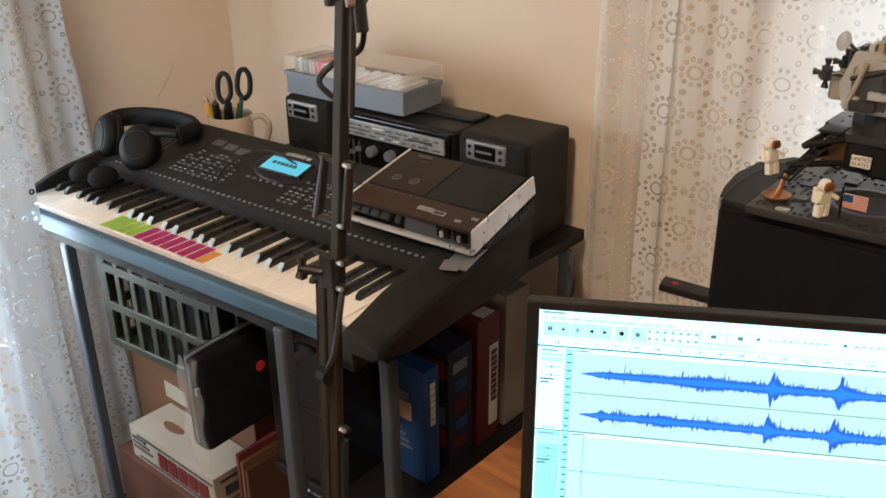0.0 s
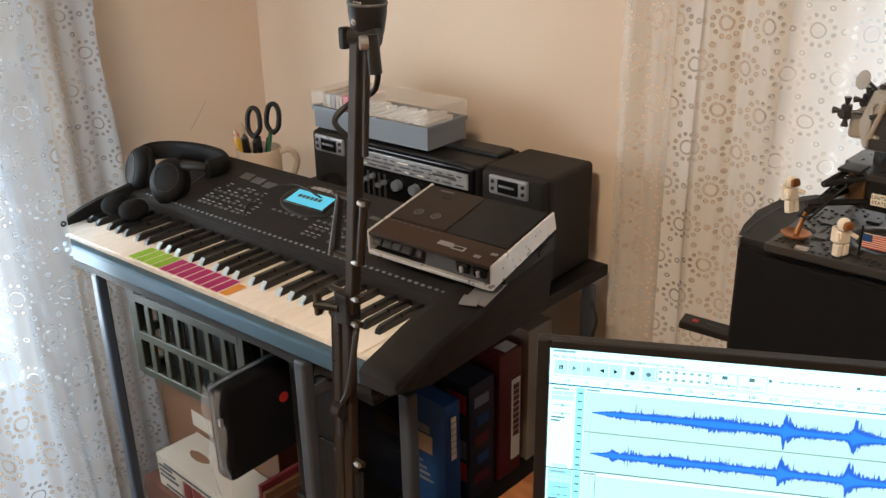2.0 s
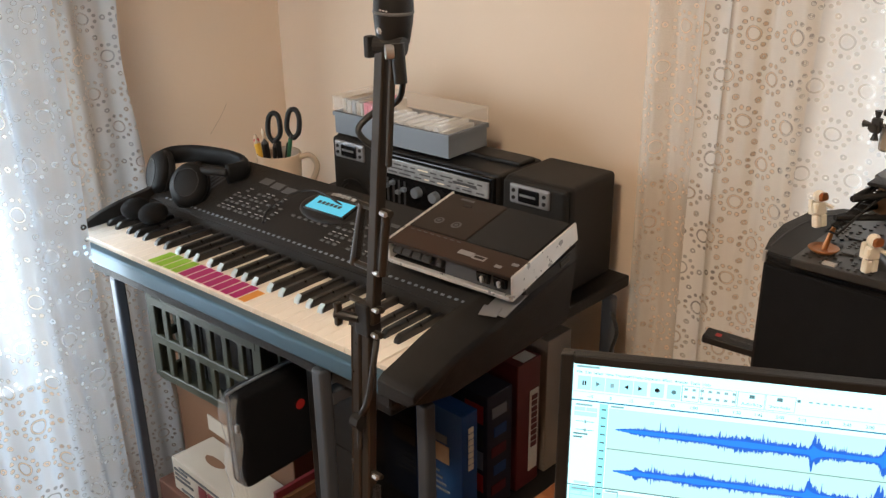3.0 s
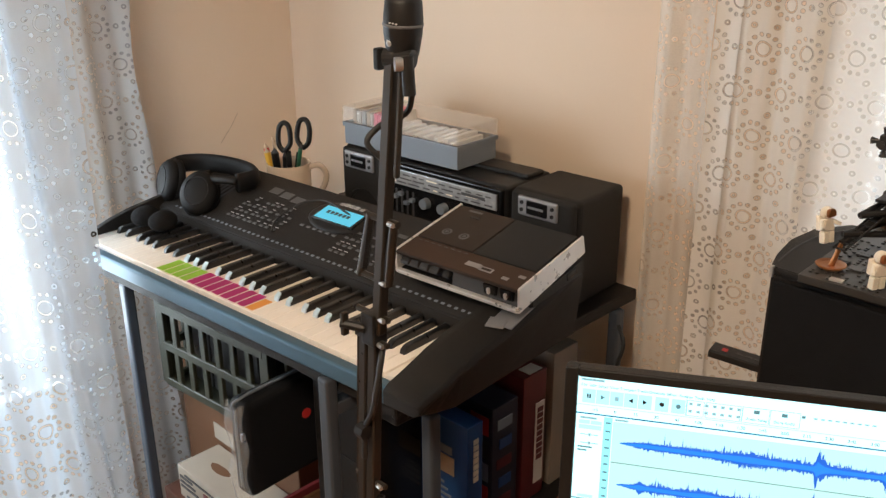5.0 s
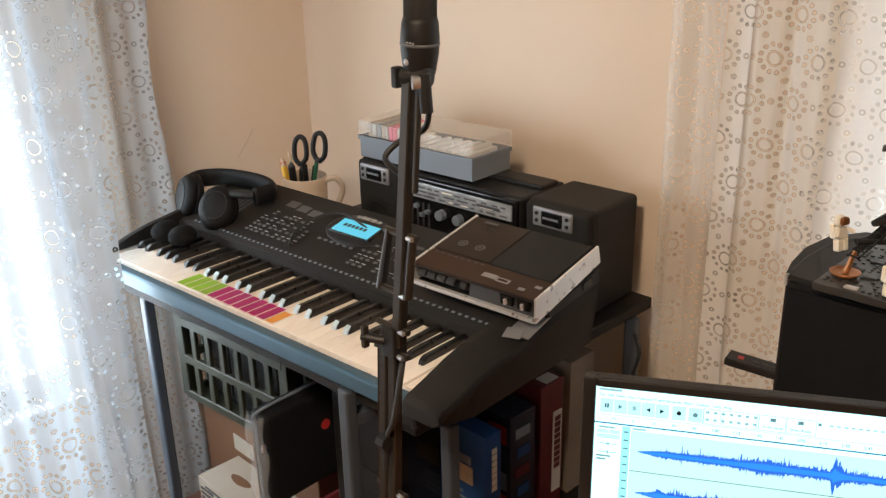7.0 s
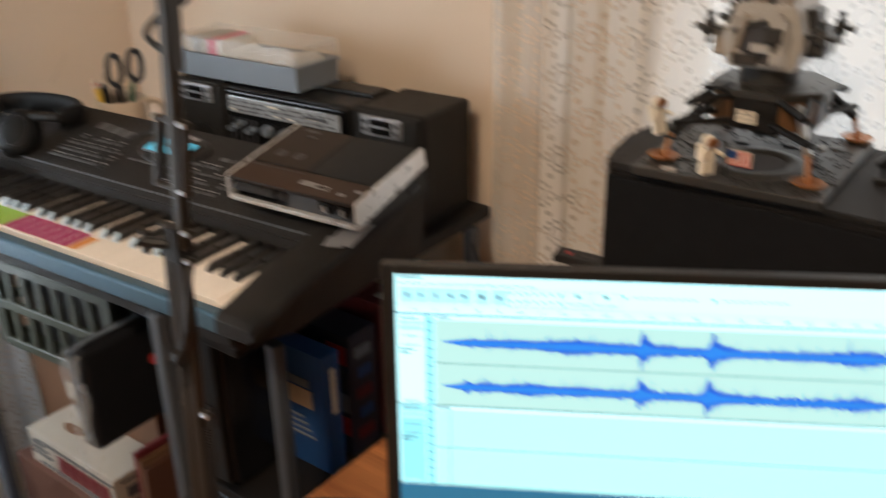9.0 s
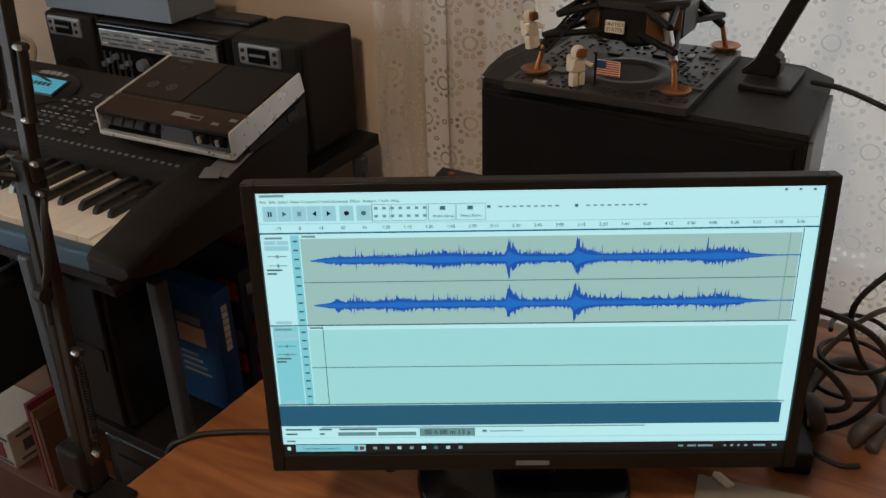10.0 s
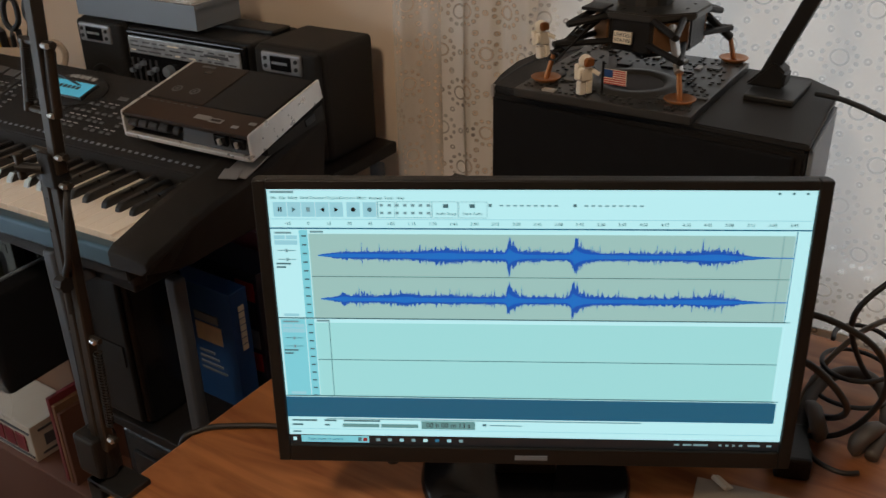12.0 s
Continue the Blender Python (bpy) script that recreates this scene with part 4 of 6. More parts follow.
    part("handle_slot", box(hx - 0.003, hx + 0.0002, 0.118, 0.142, -0.014, -0.003, 0.001), M_GLOSSBLK, rec)
    return rec


cassette_recorder()
pad = empty("folded_sheet", pose(0.036, 0.196, TZ + 0.1245, 15, 0, 4), label="folded grey foil sheet under the cassette recorder", category="sheet")
part("sheet", box(-0.026, 0.012, -0.028, 0.065, -0.003, -0.0005, 0.001), M_SILVER, pad)
part("folded_corner", box(-0.034, -0.006, -0.034, -0.012, -0.0004, 0.0012, 0.0005), M_SILVER, pad).matrix_local = pose(0, 0, 0, 0, 0, 14)


# ---- boombox against the wall ----
def boombox():
    z0, h = TZ, 0.194
    bb = empty("boombox", pose(-0.0784, 0.6244, z0, 0, 0, 2.87) @ pose(0.053, -0.612, 0), label="black radio cassette stereo with detachable speakers, against the wall", category="stereo")
    main = part("radio_unit", box(-0.502, -0.203, 0.468, 0.6, 0, h - 0.004, 0.007, 3), M_BLACK, bb)
    part("front_panel", box(-0.495, -0.210, 0.458, 0.47, 0.004, h - 0.008, 0.004, 3), M_GLOSSBLK, bb, "glossy black front panel")
    dial = part("tuning_dial", box(-0.486, -0.219, 0.4545, 0.459, h - 0.048, h - 0.018, 0.001), M_DIAL, bb, "radio tuning dial with a pale reflection in its colour")
    rng = random.Random(8)
    for r in range(3):
        x = -0.48
        while x < -0.235:
            ww = rng.uniform(0.006, 0.03)
            part("dial_mark", box(x, x + ww, 0.4538, 0.4548, h - 0.043 + r * 0.008, h - 0.0405 + r * 0.008, 0), M_DARKPRINT if rng.random() < 0.75 else M_WHITEPL, dial)
            x += ww + rng.uniform(0.003, 0.014)
    part("dial_pointer", box(-0.30, -0.245, 0.4535, 0.4548, h - 0.034, h - 0.029, 0), M_DARKPRINT, dial)
    for i in range(5):
        x = -0.485 + i * 0.015
        part("slider_slot", box(x - 0.002, x + 0.002, 0.456, 0.459, h - 0.105, h - 0.058, 0), M_DARKPRINT, bb)
        part("slider_knob", box(x - 0.005, x + 0.005, 0.449, 0.458, h - 0.085 + 0.008 * (i % 3), h - 0.077 + 0.008 * (i % 3), 0.001), M_GREYPL, bb)
    for i in range(3):
        x = -0.39 + i * 0.045
        part("control_knob", cyl((x, 0.459, h - 0.072), (x, 0.445, h - 0.072), 0.011, 0.010, bev=0.001), M_GREYPL, bb)
    for x in (-0.42, -0.36, -0.29):
        part("cassette_door", box(x - 0.02, x + 0.03, 0.455, 0.459, 0.01, 0.06, 0.002), M_BLACK, bb)
    part("carry_ridge", box(-0.35, -0.205, 0.53, 0.58, h - 0.006, h + 0.004, 0.004, 3), M_BLACK, bb)
    for a, b in ((-0.634, -0.506), (-0.196, -0.053)):
        sp = part("loudspeaker", box(a, b, 0.472, 0.612, 0, h, 0.009, 3), M_BLACK2, bb)
        part("baffle", box(a + 0.004, b - 0.004, 0.460, 0.475, 0.004, h - 0.002, 0.008, 3), M_MESHGRILL, sp, "dark grille cloth front")
        cx = (a + b) / 2 - 0.006
        tw = part("tweeter_plate", box(cx - 0.042, cx + 0.042, 0.4555, 0.462, h - 0.042, h - 0.007, 0.004, 2), M_SILVER, sp, "silver tweeter plate")
        part("tweeter_horn", box(cx - 0.022, cx + 0.022, 0.4545, 0.457, h - 0.037, h - 0.012, 0.002, 2), M_GLOSSBLK, sp)
        part("tweeter_bar", box(cx - 0.018, cx + 0.014, 0.4535, 0.456, h - 0.026, h - 0.022, 0), M_CHROME, sp)
        for s in (-1, 1):
            for zz in (0.018, 0.031):
                part("screw", cyl((cx + s * 0.032, 0.4555, h - zz), (cx + s * 0.032, 0.4535, h - zz), 0.0035, seg=10), M_BLACK, sp)
        part("woofer_ring", lathe([(0.038, 0), (0.038, 0.004), (0.046, 0.004), (0.048, 0)], 28), M_BLACK, sp).matrix_local = pose((a + b) / 2, 0.4605, 0.065, 90)
    return bb


boombox()


# ---- storage box with a clear lid on the boombox ----
def storage_box():
    sb = empty("storage_box", pose(-0.3439, 0.5814, TZ + 0.1985, 0, 0, 3.2) @ pose(-0.1525, -0.058, 0), label="grey plastic storage box with a clear lid full of small cards", category="storage box")
    w, d = 0.1505, 0.0565
    tub = None
    for a, b, c, e in ((-w, w, -d, -d + 0.003), (-w, w, d - 0.003, d), (-w, -w + 0.003, -d + 0.003, d - 0.003), (w - 0.003, w, -d + 0.003, d - 0.003)):
        tub = box(a, b, c, e, 0.003, 0.0445, 0, bm=tub)
    tub = box(-w, w, -d, d, 0, 0.003, 0, bm=tub)
    part("tub", tub, M_GREYPL, sb, "grey tub")
    rim = None
    for a, b, c, e in ((-w - 0.003, w + 0.003, -d - 0.003, -d), (-w - 0.003, w + 0.003, d, d + 0.003), (-w - 0.003, -w, -d, d), (w, w + 0.003, -d, d)):
        rim = box(a, b, c, e, 0.036, 0.0445, 0, bm=rim)
    part("rim", rim, M_GREYPL, sb)
    w2, d2, z1 = w + 0.0025, d + 0.0025, 0.0765
    lid = box(-w2, w2, -d2, d2, 0.0475, z1, 0)
    bmesh.ops.delete(lid, geom=[f for f in lid.faces if f.normal.z < -0.5], context='FACES')
    bmesh.ops.solidify(lid, geom=lid.faces[:], thickness=0.002)
    part("lid", lid, M_CLEAR, sb, "clear plastic lid")
    rng = random.Random(11)
    x = -w + 0.012
    while x < w - 0.02:
        t = rng.uniform(0.006, 0.014)
        m_ = M_PINK if -0.085 < x < -0.066 else (rng.choice((M_GREYPL, M_LEMLIGHT, M_LEMTAN)) if x < -0.085 else M_PAPER)
        part("card", box(x, x + t, -d + 0.012, d - 0.012, 0.004, (0.068 if x < -0.05 else rng.uniform(0.042, 0.05)), 0.0008), m_, sb).matrix_local = pose(0, 0, 0, 0, rng.uniform(-1, 1), 0)
        x += t + (0.002 if x < -0.04 else rng.uniform(0.002, 0.02))


storage_box()


# ---- mug with scissors and pens ----
def mug():
    mg = empty("mug", pose(-0.78, 0.405, TZ) @ Matrix.Diagonal((1.02, 1.02, 0.985, 1)), label="cream ceramic mug holding scissors, pens and pencils, behind the keyboard", category="mug")
    part("bowl", lathe([(0, 0), (0.036, 0), (0.04, 0.004), (0.0445, 0.06), (0.046, 0.139), (0.045, 0.141), (0.043, 0.139), (0.04, 0.05), (0.036, 0.008), (0, 0.008)], 40), M_MUG, mg, smooth=True)
    part("handle", tube([(0.034, 0.026, 0.13), (0.052, 0.04, 0.136), (0.062, 0.05, 0.113), (0.052, 0.042, 0.078), (0.033, 0.026, 0.068)], 0.006, 10), M_MUG, mg, smooth=True)
    return mg


mug()


def pen(base, top, r, material, name, label):
    p = empty(name, pose(-0.78, 0.405, TZ), label=label, category=name.replace("_", " "))
    b, t = Vector(base), Vector(top)
    part("barrel", cyl(b, b + (t - b) * 0.94, r, seg=8), material, p)
    part("tip", cyl(b + (t - b) * 0.94, t, r, 0.001, seg=8), M_TAN if name == "pencil" else M_DARKPRINT, p)


pen((0.0, -0.015, 0.012), (-0.045, -0.026, 0.176), 0.006, M_RED, "pencil", "red pencil standing in a mug")
pen((0.0, -0.02, 0.012), (-0.036, -0.03, 0.168), 0.007, M_YELLOW, "pencil", "yellow pencil standing in a mug")
pen((0.005, -0.005, 0.012), (-0.045, -0.006, 0.186), 0.004, M_TAN, "pencil", "bare wood pencil standing in a mug")
pen((0.0, 0.0, 0.012), (0.035, 0.01, 0.183), 0.0045, M_GREENPEN, "pen", "dark green pen standing in a mug")
pen((0.01, -0.02, 0.012), (0.03, -0.03, 0.172), 0.0045, M_BLACK, "pen", "black pen standing in a mug")
pen((0.0, -0.02, 0.012), (0.0, -0.034, 0.176), 0.008, M_BLACK, "marker", "thick black marker standing in a mug")


def scissors(m, s, label):
    sc = empty("scissors", m, label=label, category="scissors")
    for k in (-1, 1):
        ring = [(k * (0.004 + 0.018), 0.0, 0.125), (k * 0.008, 0, 0.145), (k * 0.012, 0, 0.18), (k * 0.026, 0, 0.188), (k * 0.036, 0, 0.172), (k * 0.035, 0, 0.14), (k * 0.022, 0, 0.125)]
        part("finger_loop", tube([(x * s, y, z * s + (0.012 if k == 1 else 0.0)) for x, y, z in ring], 0.0055, 8), M_BLACK, sc, smooth=True)
        part("blade", prism([(k * -0.006 * s, 0.01), (k * 0.004 * s, 0.01), (k * 0.02 * s, 0.128 * s), (k * 0.008 * s, 0.128 * s)], 'y', -0.002 * k, -0.002 * k + 0.0018), M_BLACK, sc)


scissors(pose(-0.772, 0.402, TZ + 0.036, -6, 2, 28), 0.98, "black handled scissors standing in a mug")


# ---- headphones lying on the keyboard ----
def part_strap(parent, pts):
    """Padded headband: a tube along pts, flattened into an upright strap."""
    zc = sum(p[2] for p in pts) / len(pts)
    bm = tube([(x, y, 0.0) for x, y, z in pts], 0.0095, 12)
    n = len(bm.verts)
    x0, x1 = pts[0][0], pts[-1][0]
    for v in bm.verts:
        t = (v.co.x - x0) / (x1 - x0)
        v.co.z = v.co.z * 2.0 + pts[0][2] * (1 - t) + pts[-1][2] * t - 0.003
    part("headband", bm, M_PAD, parent, smooth=True)


def headphones():
    hp = empty("headphones", pose(0, 0, 0), label="black over-ear headphones lying on the keyboard", category="headphones")
    for c, rot in (((-0.718, 0.150, 1.018), pose(0, 0, 0, 52, 0, 40)), ((-0.828, 0.150, 1.018), pose(0, 0, 0, 74, 0, -10))):
        m = Matrix.Translation(c) @ rot @ Matrix.Diagonal((0.92, 1.12, 0.85, 1))
        cup = part("ear_cup", lathe([(0, 0.022), (0.02, 0.021), (0.032, 0.017), (0.039, 0.006), (0.04, -0.004), (0.036, -0.008), (0, -0.008)], 32), M_PAD, hp, smooth=True)
        cup.matrix_local = m
        cush = part("ear_cushion", lathe([(0.02, -0.008), (0.022, -0.02), (0.032, -0.026), (0.04, -0.02), (0.042, -0.01), (0.039, -0.006)], 32), M_PAD, hp, smooth=True)
        cush.matrix_local = m
        part("cup_ring", lathe([(0.024, 0.0196), (0.024, 0.0206), (0.0255, 0.0206), (0.0255, 0.0192)], 32), M_BLACKKEY, cup)
    pts = [(-0.850, 0.165, 1.038), (-0.868, 0.205, 1.05), (-0.838, 0.242, 1.054), (-0.77, 0.262, 1.058), (-0.70, 0.26, 1.06), (-0.662, 0.238, 1.055), (-0.662, 0.2, 1.042)]
    part_strap(hp, pts)
    for p, c in ((0, (-0.832, 0.15, 1.045)), (-1, (-0.715, 0.172, 1.04))):
        q = pts[p]
        part("yoke", tube([q, ((q[0] + c[0]) / 2 + 0.004, (q[1] + c[1]) / 2, q[2] + 0.002), c], 0.0085, 8), M_BLACK, hp, smooth=True)


headphones()
for x, y in ((-0.761, 0.058), (-0.711, 0.066)):
    w = empty("foam_windscreen", pose(x, y, 0.9855, 0, 0, 20), label="black foam microphone windscreen lying on the piano keys", category="windscreen")
    part("foam", ball((0, 0, 0), 0.0235, 1.05, 1.25, 0.82), M_FOAM, w, smooth=True)

# cable looping over the keyboard's back
cb = empty("headphone_cable", pose(0, 0, 0), label="thin black cable looping over the keyboard beside its display", category="cable")
part("wire", tube([(-0.40, 0.262, 1.021), (-0.47, 0.262, 1.034), (-0.515, 0.235, 1.024), (-0.525, 0.19, 1.003), (-0.50, 0.16, 0.994)], 0.0022, 6), M_CABLE, cb, smooth=True)


# ---- spring boom arm with microphone, clamped to the desk's edge ----
def boom_arm():
    arm = empty("microphone_boom_arm", pose(0.1, -0.15, DZ), label="black spring boom arm clamped to the desk edge, holding a microphone", category="boom arm")
    L = lambda x, z, y=0.0: (x - 0.1, y, z - DZ)
    clamp = box(-0.01, 0.052, -0.02, 0.02, 0.0, 0.008, 0.002)
    clamp = box(-0.012, 0.012, -0.02, 0.02, -0.07, 0.008, 0.002, bm=clamp)
    clamp = box(-0.01, 0.05, -0.02, 0.02, -0.07, -0.058, 0.002, bm=clamp)
    part("clamp", clamp, M_BLACK, arm)
    part("clamp_screw", cyl((0.04, 0, -0.06), (0.04, 0, -0.028), 0.006), M_CHROME, arm)
    part("socket", cyl((0.0, 0, 0.01), (0.0, 0, 0.06), 0.014, 0.012), M_BLACK, arm)
    a, b = L(0.108, DZ + 0.05), L(0.131, 1.139)
    c = L(0.175, 1.428)

    def bar(name, p, q, off, r=0.0055):
        d = Vector(q) - Vector(p)
        n = Vector((d.z, 0, -d.x)).normalized()
        o = n * off
        rot = d.to_track_quat('Z', 'Y').to_matrix().to_4x4()
        bm = box(-r, r, -r, r, -d.length / 2, d.length / 2, 0.0015, 1)
        bm.transform(Matrix.Translation((Vector(p) + Vector(q)) / 2 + o) @ rot)
        return part(name, bm, M_ARM, arm)
    bar("lower_bar", a, b, 0.006, 0.0062)
    bar("lower_bar", a, b, -0.009, 0.0058)
    bar("tension_rod", a, b, -0.021, 0.0016)
    part("pivot_block", box(-0.026, 0.012, -0.017, 0.017, 0.012, 0.066, 0.004), M_BLACK, arm)
    bar("upper_bar", L(0.142, 1.135), c, 0.0, 0.0062)
    bar("upper_bar", L(0.163, 1.31), c, 0.012, 0.003)

    def spring(p, q, off):
        p, q = Vector(p), Vector(q)
        d = q - p
        n = Vector((d.z, 0, -d.x)).normalized()
        s = n.cross(d.normalized())
        pts = []
        for i in range(0, 26 * 6 + 1):
            t = i / (26 * 6)
            ang = i * math.pi / 3
            pts.append(p + d * t + n * off + 0.0042 * (math.cos(ang) * n + math.sin(ang) * s))
        part("spring", tube(pts, 0.0011, 5, steps=1), M_BLACK, arm, "coiled black spring")
    for off in (-0.017, 0.017):
        spring(L(0.139, 1.2), L(0.152, 1.258), off)
        part("spring_rod", cyl(Vector(L(0.138, 1.194)) + Vector((off * 1.25, 0, 0)), Vector(L(0.153, 1.264)) + Vector((off, 0, 0)), 0.0046), M_ARM, arm)
        spring(L(0.112, 0.83), L(0.119, 0.93), off)
    for x, z in ((0.152, 1.262), (0.138, 1.196), (0.134, 1.154), (0.131, 1.124), (0.121, 0.945), (0.111, 0.81)):
        part("cross_pin", cyl(Vector(L(x, z)) + Vector((-0.024, 0, 0)), Vector(L(x, z)) + Vector((0.024, 0, 0)), 0.0034, seg=10), M_ARM, arm)
        part("bolt_head", cyl(Vector(L(x, z)) + Vector((0.014, -0.004, 0)), Vector(L(x, z)) + Vector((0.022, -0.005, 0)), 0.0026, seg=8), M_CHROME, arm, "bright bolt head")
    part("elbow_plate", box(-0.010, 0.010, -0.010, 0.010, -0.018, 0.018, 0.002), M_BLACK, arm).matrix_local = Matrix.Translation(L(0.135, 1.139))
    part("elbow_knob", cyl(L(0.13, 1.139, -0.008), L(0.106, 1.141, -0.02), 0.005, seg=10), M_BLACK, arm)
    part("elbow_wing", box(-0.003, 0.003, -0.004, 0.004, -0.013, 0.013, 0.0015), M_ARM, arm).matrix_local = Matrix.Translation(L(0.109, 1.141, -0.018))
    part("head_joint", cyl(L(0.167, 1.421, -0.002), L(0.194, 1.421, 0.006), 0.0085), M_BLACK, arm)
    part("head_washer", cyl(L(0.187, 1.418, -0.010), L(0.191, 1.418, -0.004), 0.0065), M_CHROME, arm, "steel washer")
    part("head_knob", box(-0.004, 0.004, -0.005, 0.005, -0.010, 0.010, 0.002), M_BLACK, arm).matrix_local = Matrix.Translation(L(0.156, 1.418))
    part("head_bolt", ball(L(0.176, 1.435, -0.004), 0.004), M_CHROME, arm)
    part("mic_mount", cyl(L(0.195, 1.39), L(0.192, 1.425), 0.006), M_BLACK, arm)
    part("cable", tube([L(0.185, 1.41, 0.012), L(0.172, 1.37, 0.02), L(0.142, 1.352, 0.012), L(0.134, 1.335, 0.0), L(0.148, 1.315, 0.014)], 0.003, 8), M_CABLE, arm, smooth=True)
    part("cable", tube([L(0.14, 1.13, 0.01), L(0.149, 1.10, -0.006), L(0.143, 1.05, -0.012), L(0.127, 1.02, -0.01), L(0.125, 0.98, -0.012)], 0.0034, 8), M_CABLE, arm, smooth=True)
    part("cable_tie", cyl(L(0.119, 1.015, -0.012), L(0.131, 1.015, -0.012), 0.009, seg=8), M_BLACK, arm)


boom_arm()
mic = empty("microphone", pose(0.176, -0.14, 1.418, 0, 3, 0) @ Matrix.Scale(0.8, 4), label="black condenser microphone standing upright on a boom arm", category="microphone")
part("mic_body", lathe([(0, 0), (0.014, 0), (0.0185, 0.006), (0.022, 0.03), (0.0225, 0.046), (0.021, 0.064), (0.019, 0.07), (0, 0.07)], 32), M_BLACK, mic, smooth=True)
part("mic_band", lathe([(0.0226, 0.038), (0.0232, 0.039), (0.0232, 0.0405), (0.0226, 0.0415)], 32), M_BUTTON, mic)
part("mic_grille", lathe([(0.019, 0.07), (0.019, 0.12), (0.016, 0.135), (0.008, 0.142), (0, 0.143)], 32), M_MESHGRILL, mic, smooth=True)
for i in range(3):
    part("mic_mark", box(0.002 + i * 0.005, 0.004 + i * 0.005, -0.0236, -0.022, 0.043, 0.0445, 0), M_PRINT, mic)


# ---- speaker cabinet on the desk with the toy lunar lander ----
def speaker_cabinet():
    cab = empty("speaker_cabinet", pose(0, 0, DZ), label="large black vinyl speaker cabinet with a curved side on the desk", category="speaker")
    out = [(0.334, 0.333), (0.717, 0.320), (0.702, 0.52), (0.66, 0.555), (0.40, 0.57), (0.345, 0.55), (0.315, 0.50), (0.31, 0.44), (0.32, 0.38)]
    body = prism(out, 'z', 0.0, 0.372, 0.003)
    part("cabinet_body", body, M_VENEER, cab)
    top = [(x + (0.002 if x < 0.5 else -0.002) * -1, y) for x, y in out]
    part("top_panel", prism(top, 'z', 0.373, 0.38, 0.0015), M_BLACK2, cab)
    part("front_grille", box(0.006, 0.374, -0.008, -0.001, 0.01, 0.366, 0.003), M_FOAM, cab, "black cloth front").matrix_local = pose(0.334, 0.333, 0, 0, 0, -1.94)
    part("side_strip", box(0.0005, 0.006, 0.012, 0.17, 0.01, 0.37, 0.001), M_GREYPL, cab, "grey side strip").matrix_local = pose(0.717, 0.320, 0, 0, 0, 4.3)
    part("corner_chip", box(0.3325, 0.337, 0.3305, 0.336, 0.366, 0.381, 0.0008), M_CHROME, cab)
    part("seam", tube([(0.333, 0.35, 0.3805), (0.327, 0.42, 0.3805), (0.335, 0.49, 0.3805), (0.365, 0.545, 0.3805)], 0.0012, 5), M_DARKPRINT, cab)
    return cab


speaker_cabinet()
rc = empty("remote_control", pose(0.29, 0.36, 0.965, 0, 4, 12), label="slim black remote control wedged beside the speaker cabinet", category="remote control")
part("shell", box(-0.035, 0.045, -0.015, 0.015, -0.0055, 0.0055, 0.002), M_BLACK, rc)
part("button", box(-0.02, -0.012, -0.005, 0.003, 0.0053, 0.0064, 0.0005), M_RED, rc)
for i in range(3):
    part("button", box(0.0 + i * 0.012, 0.008 + i * 0.012, -0.004, 0.002, 0.0053, 0.006, 0.0005), M_BLACKKEY, rc)

TOPZ = DZ + 0.38


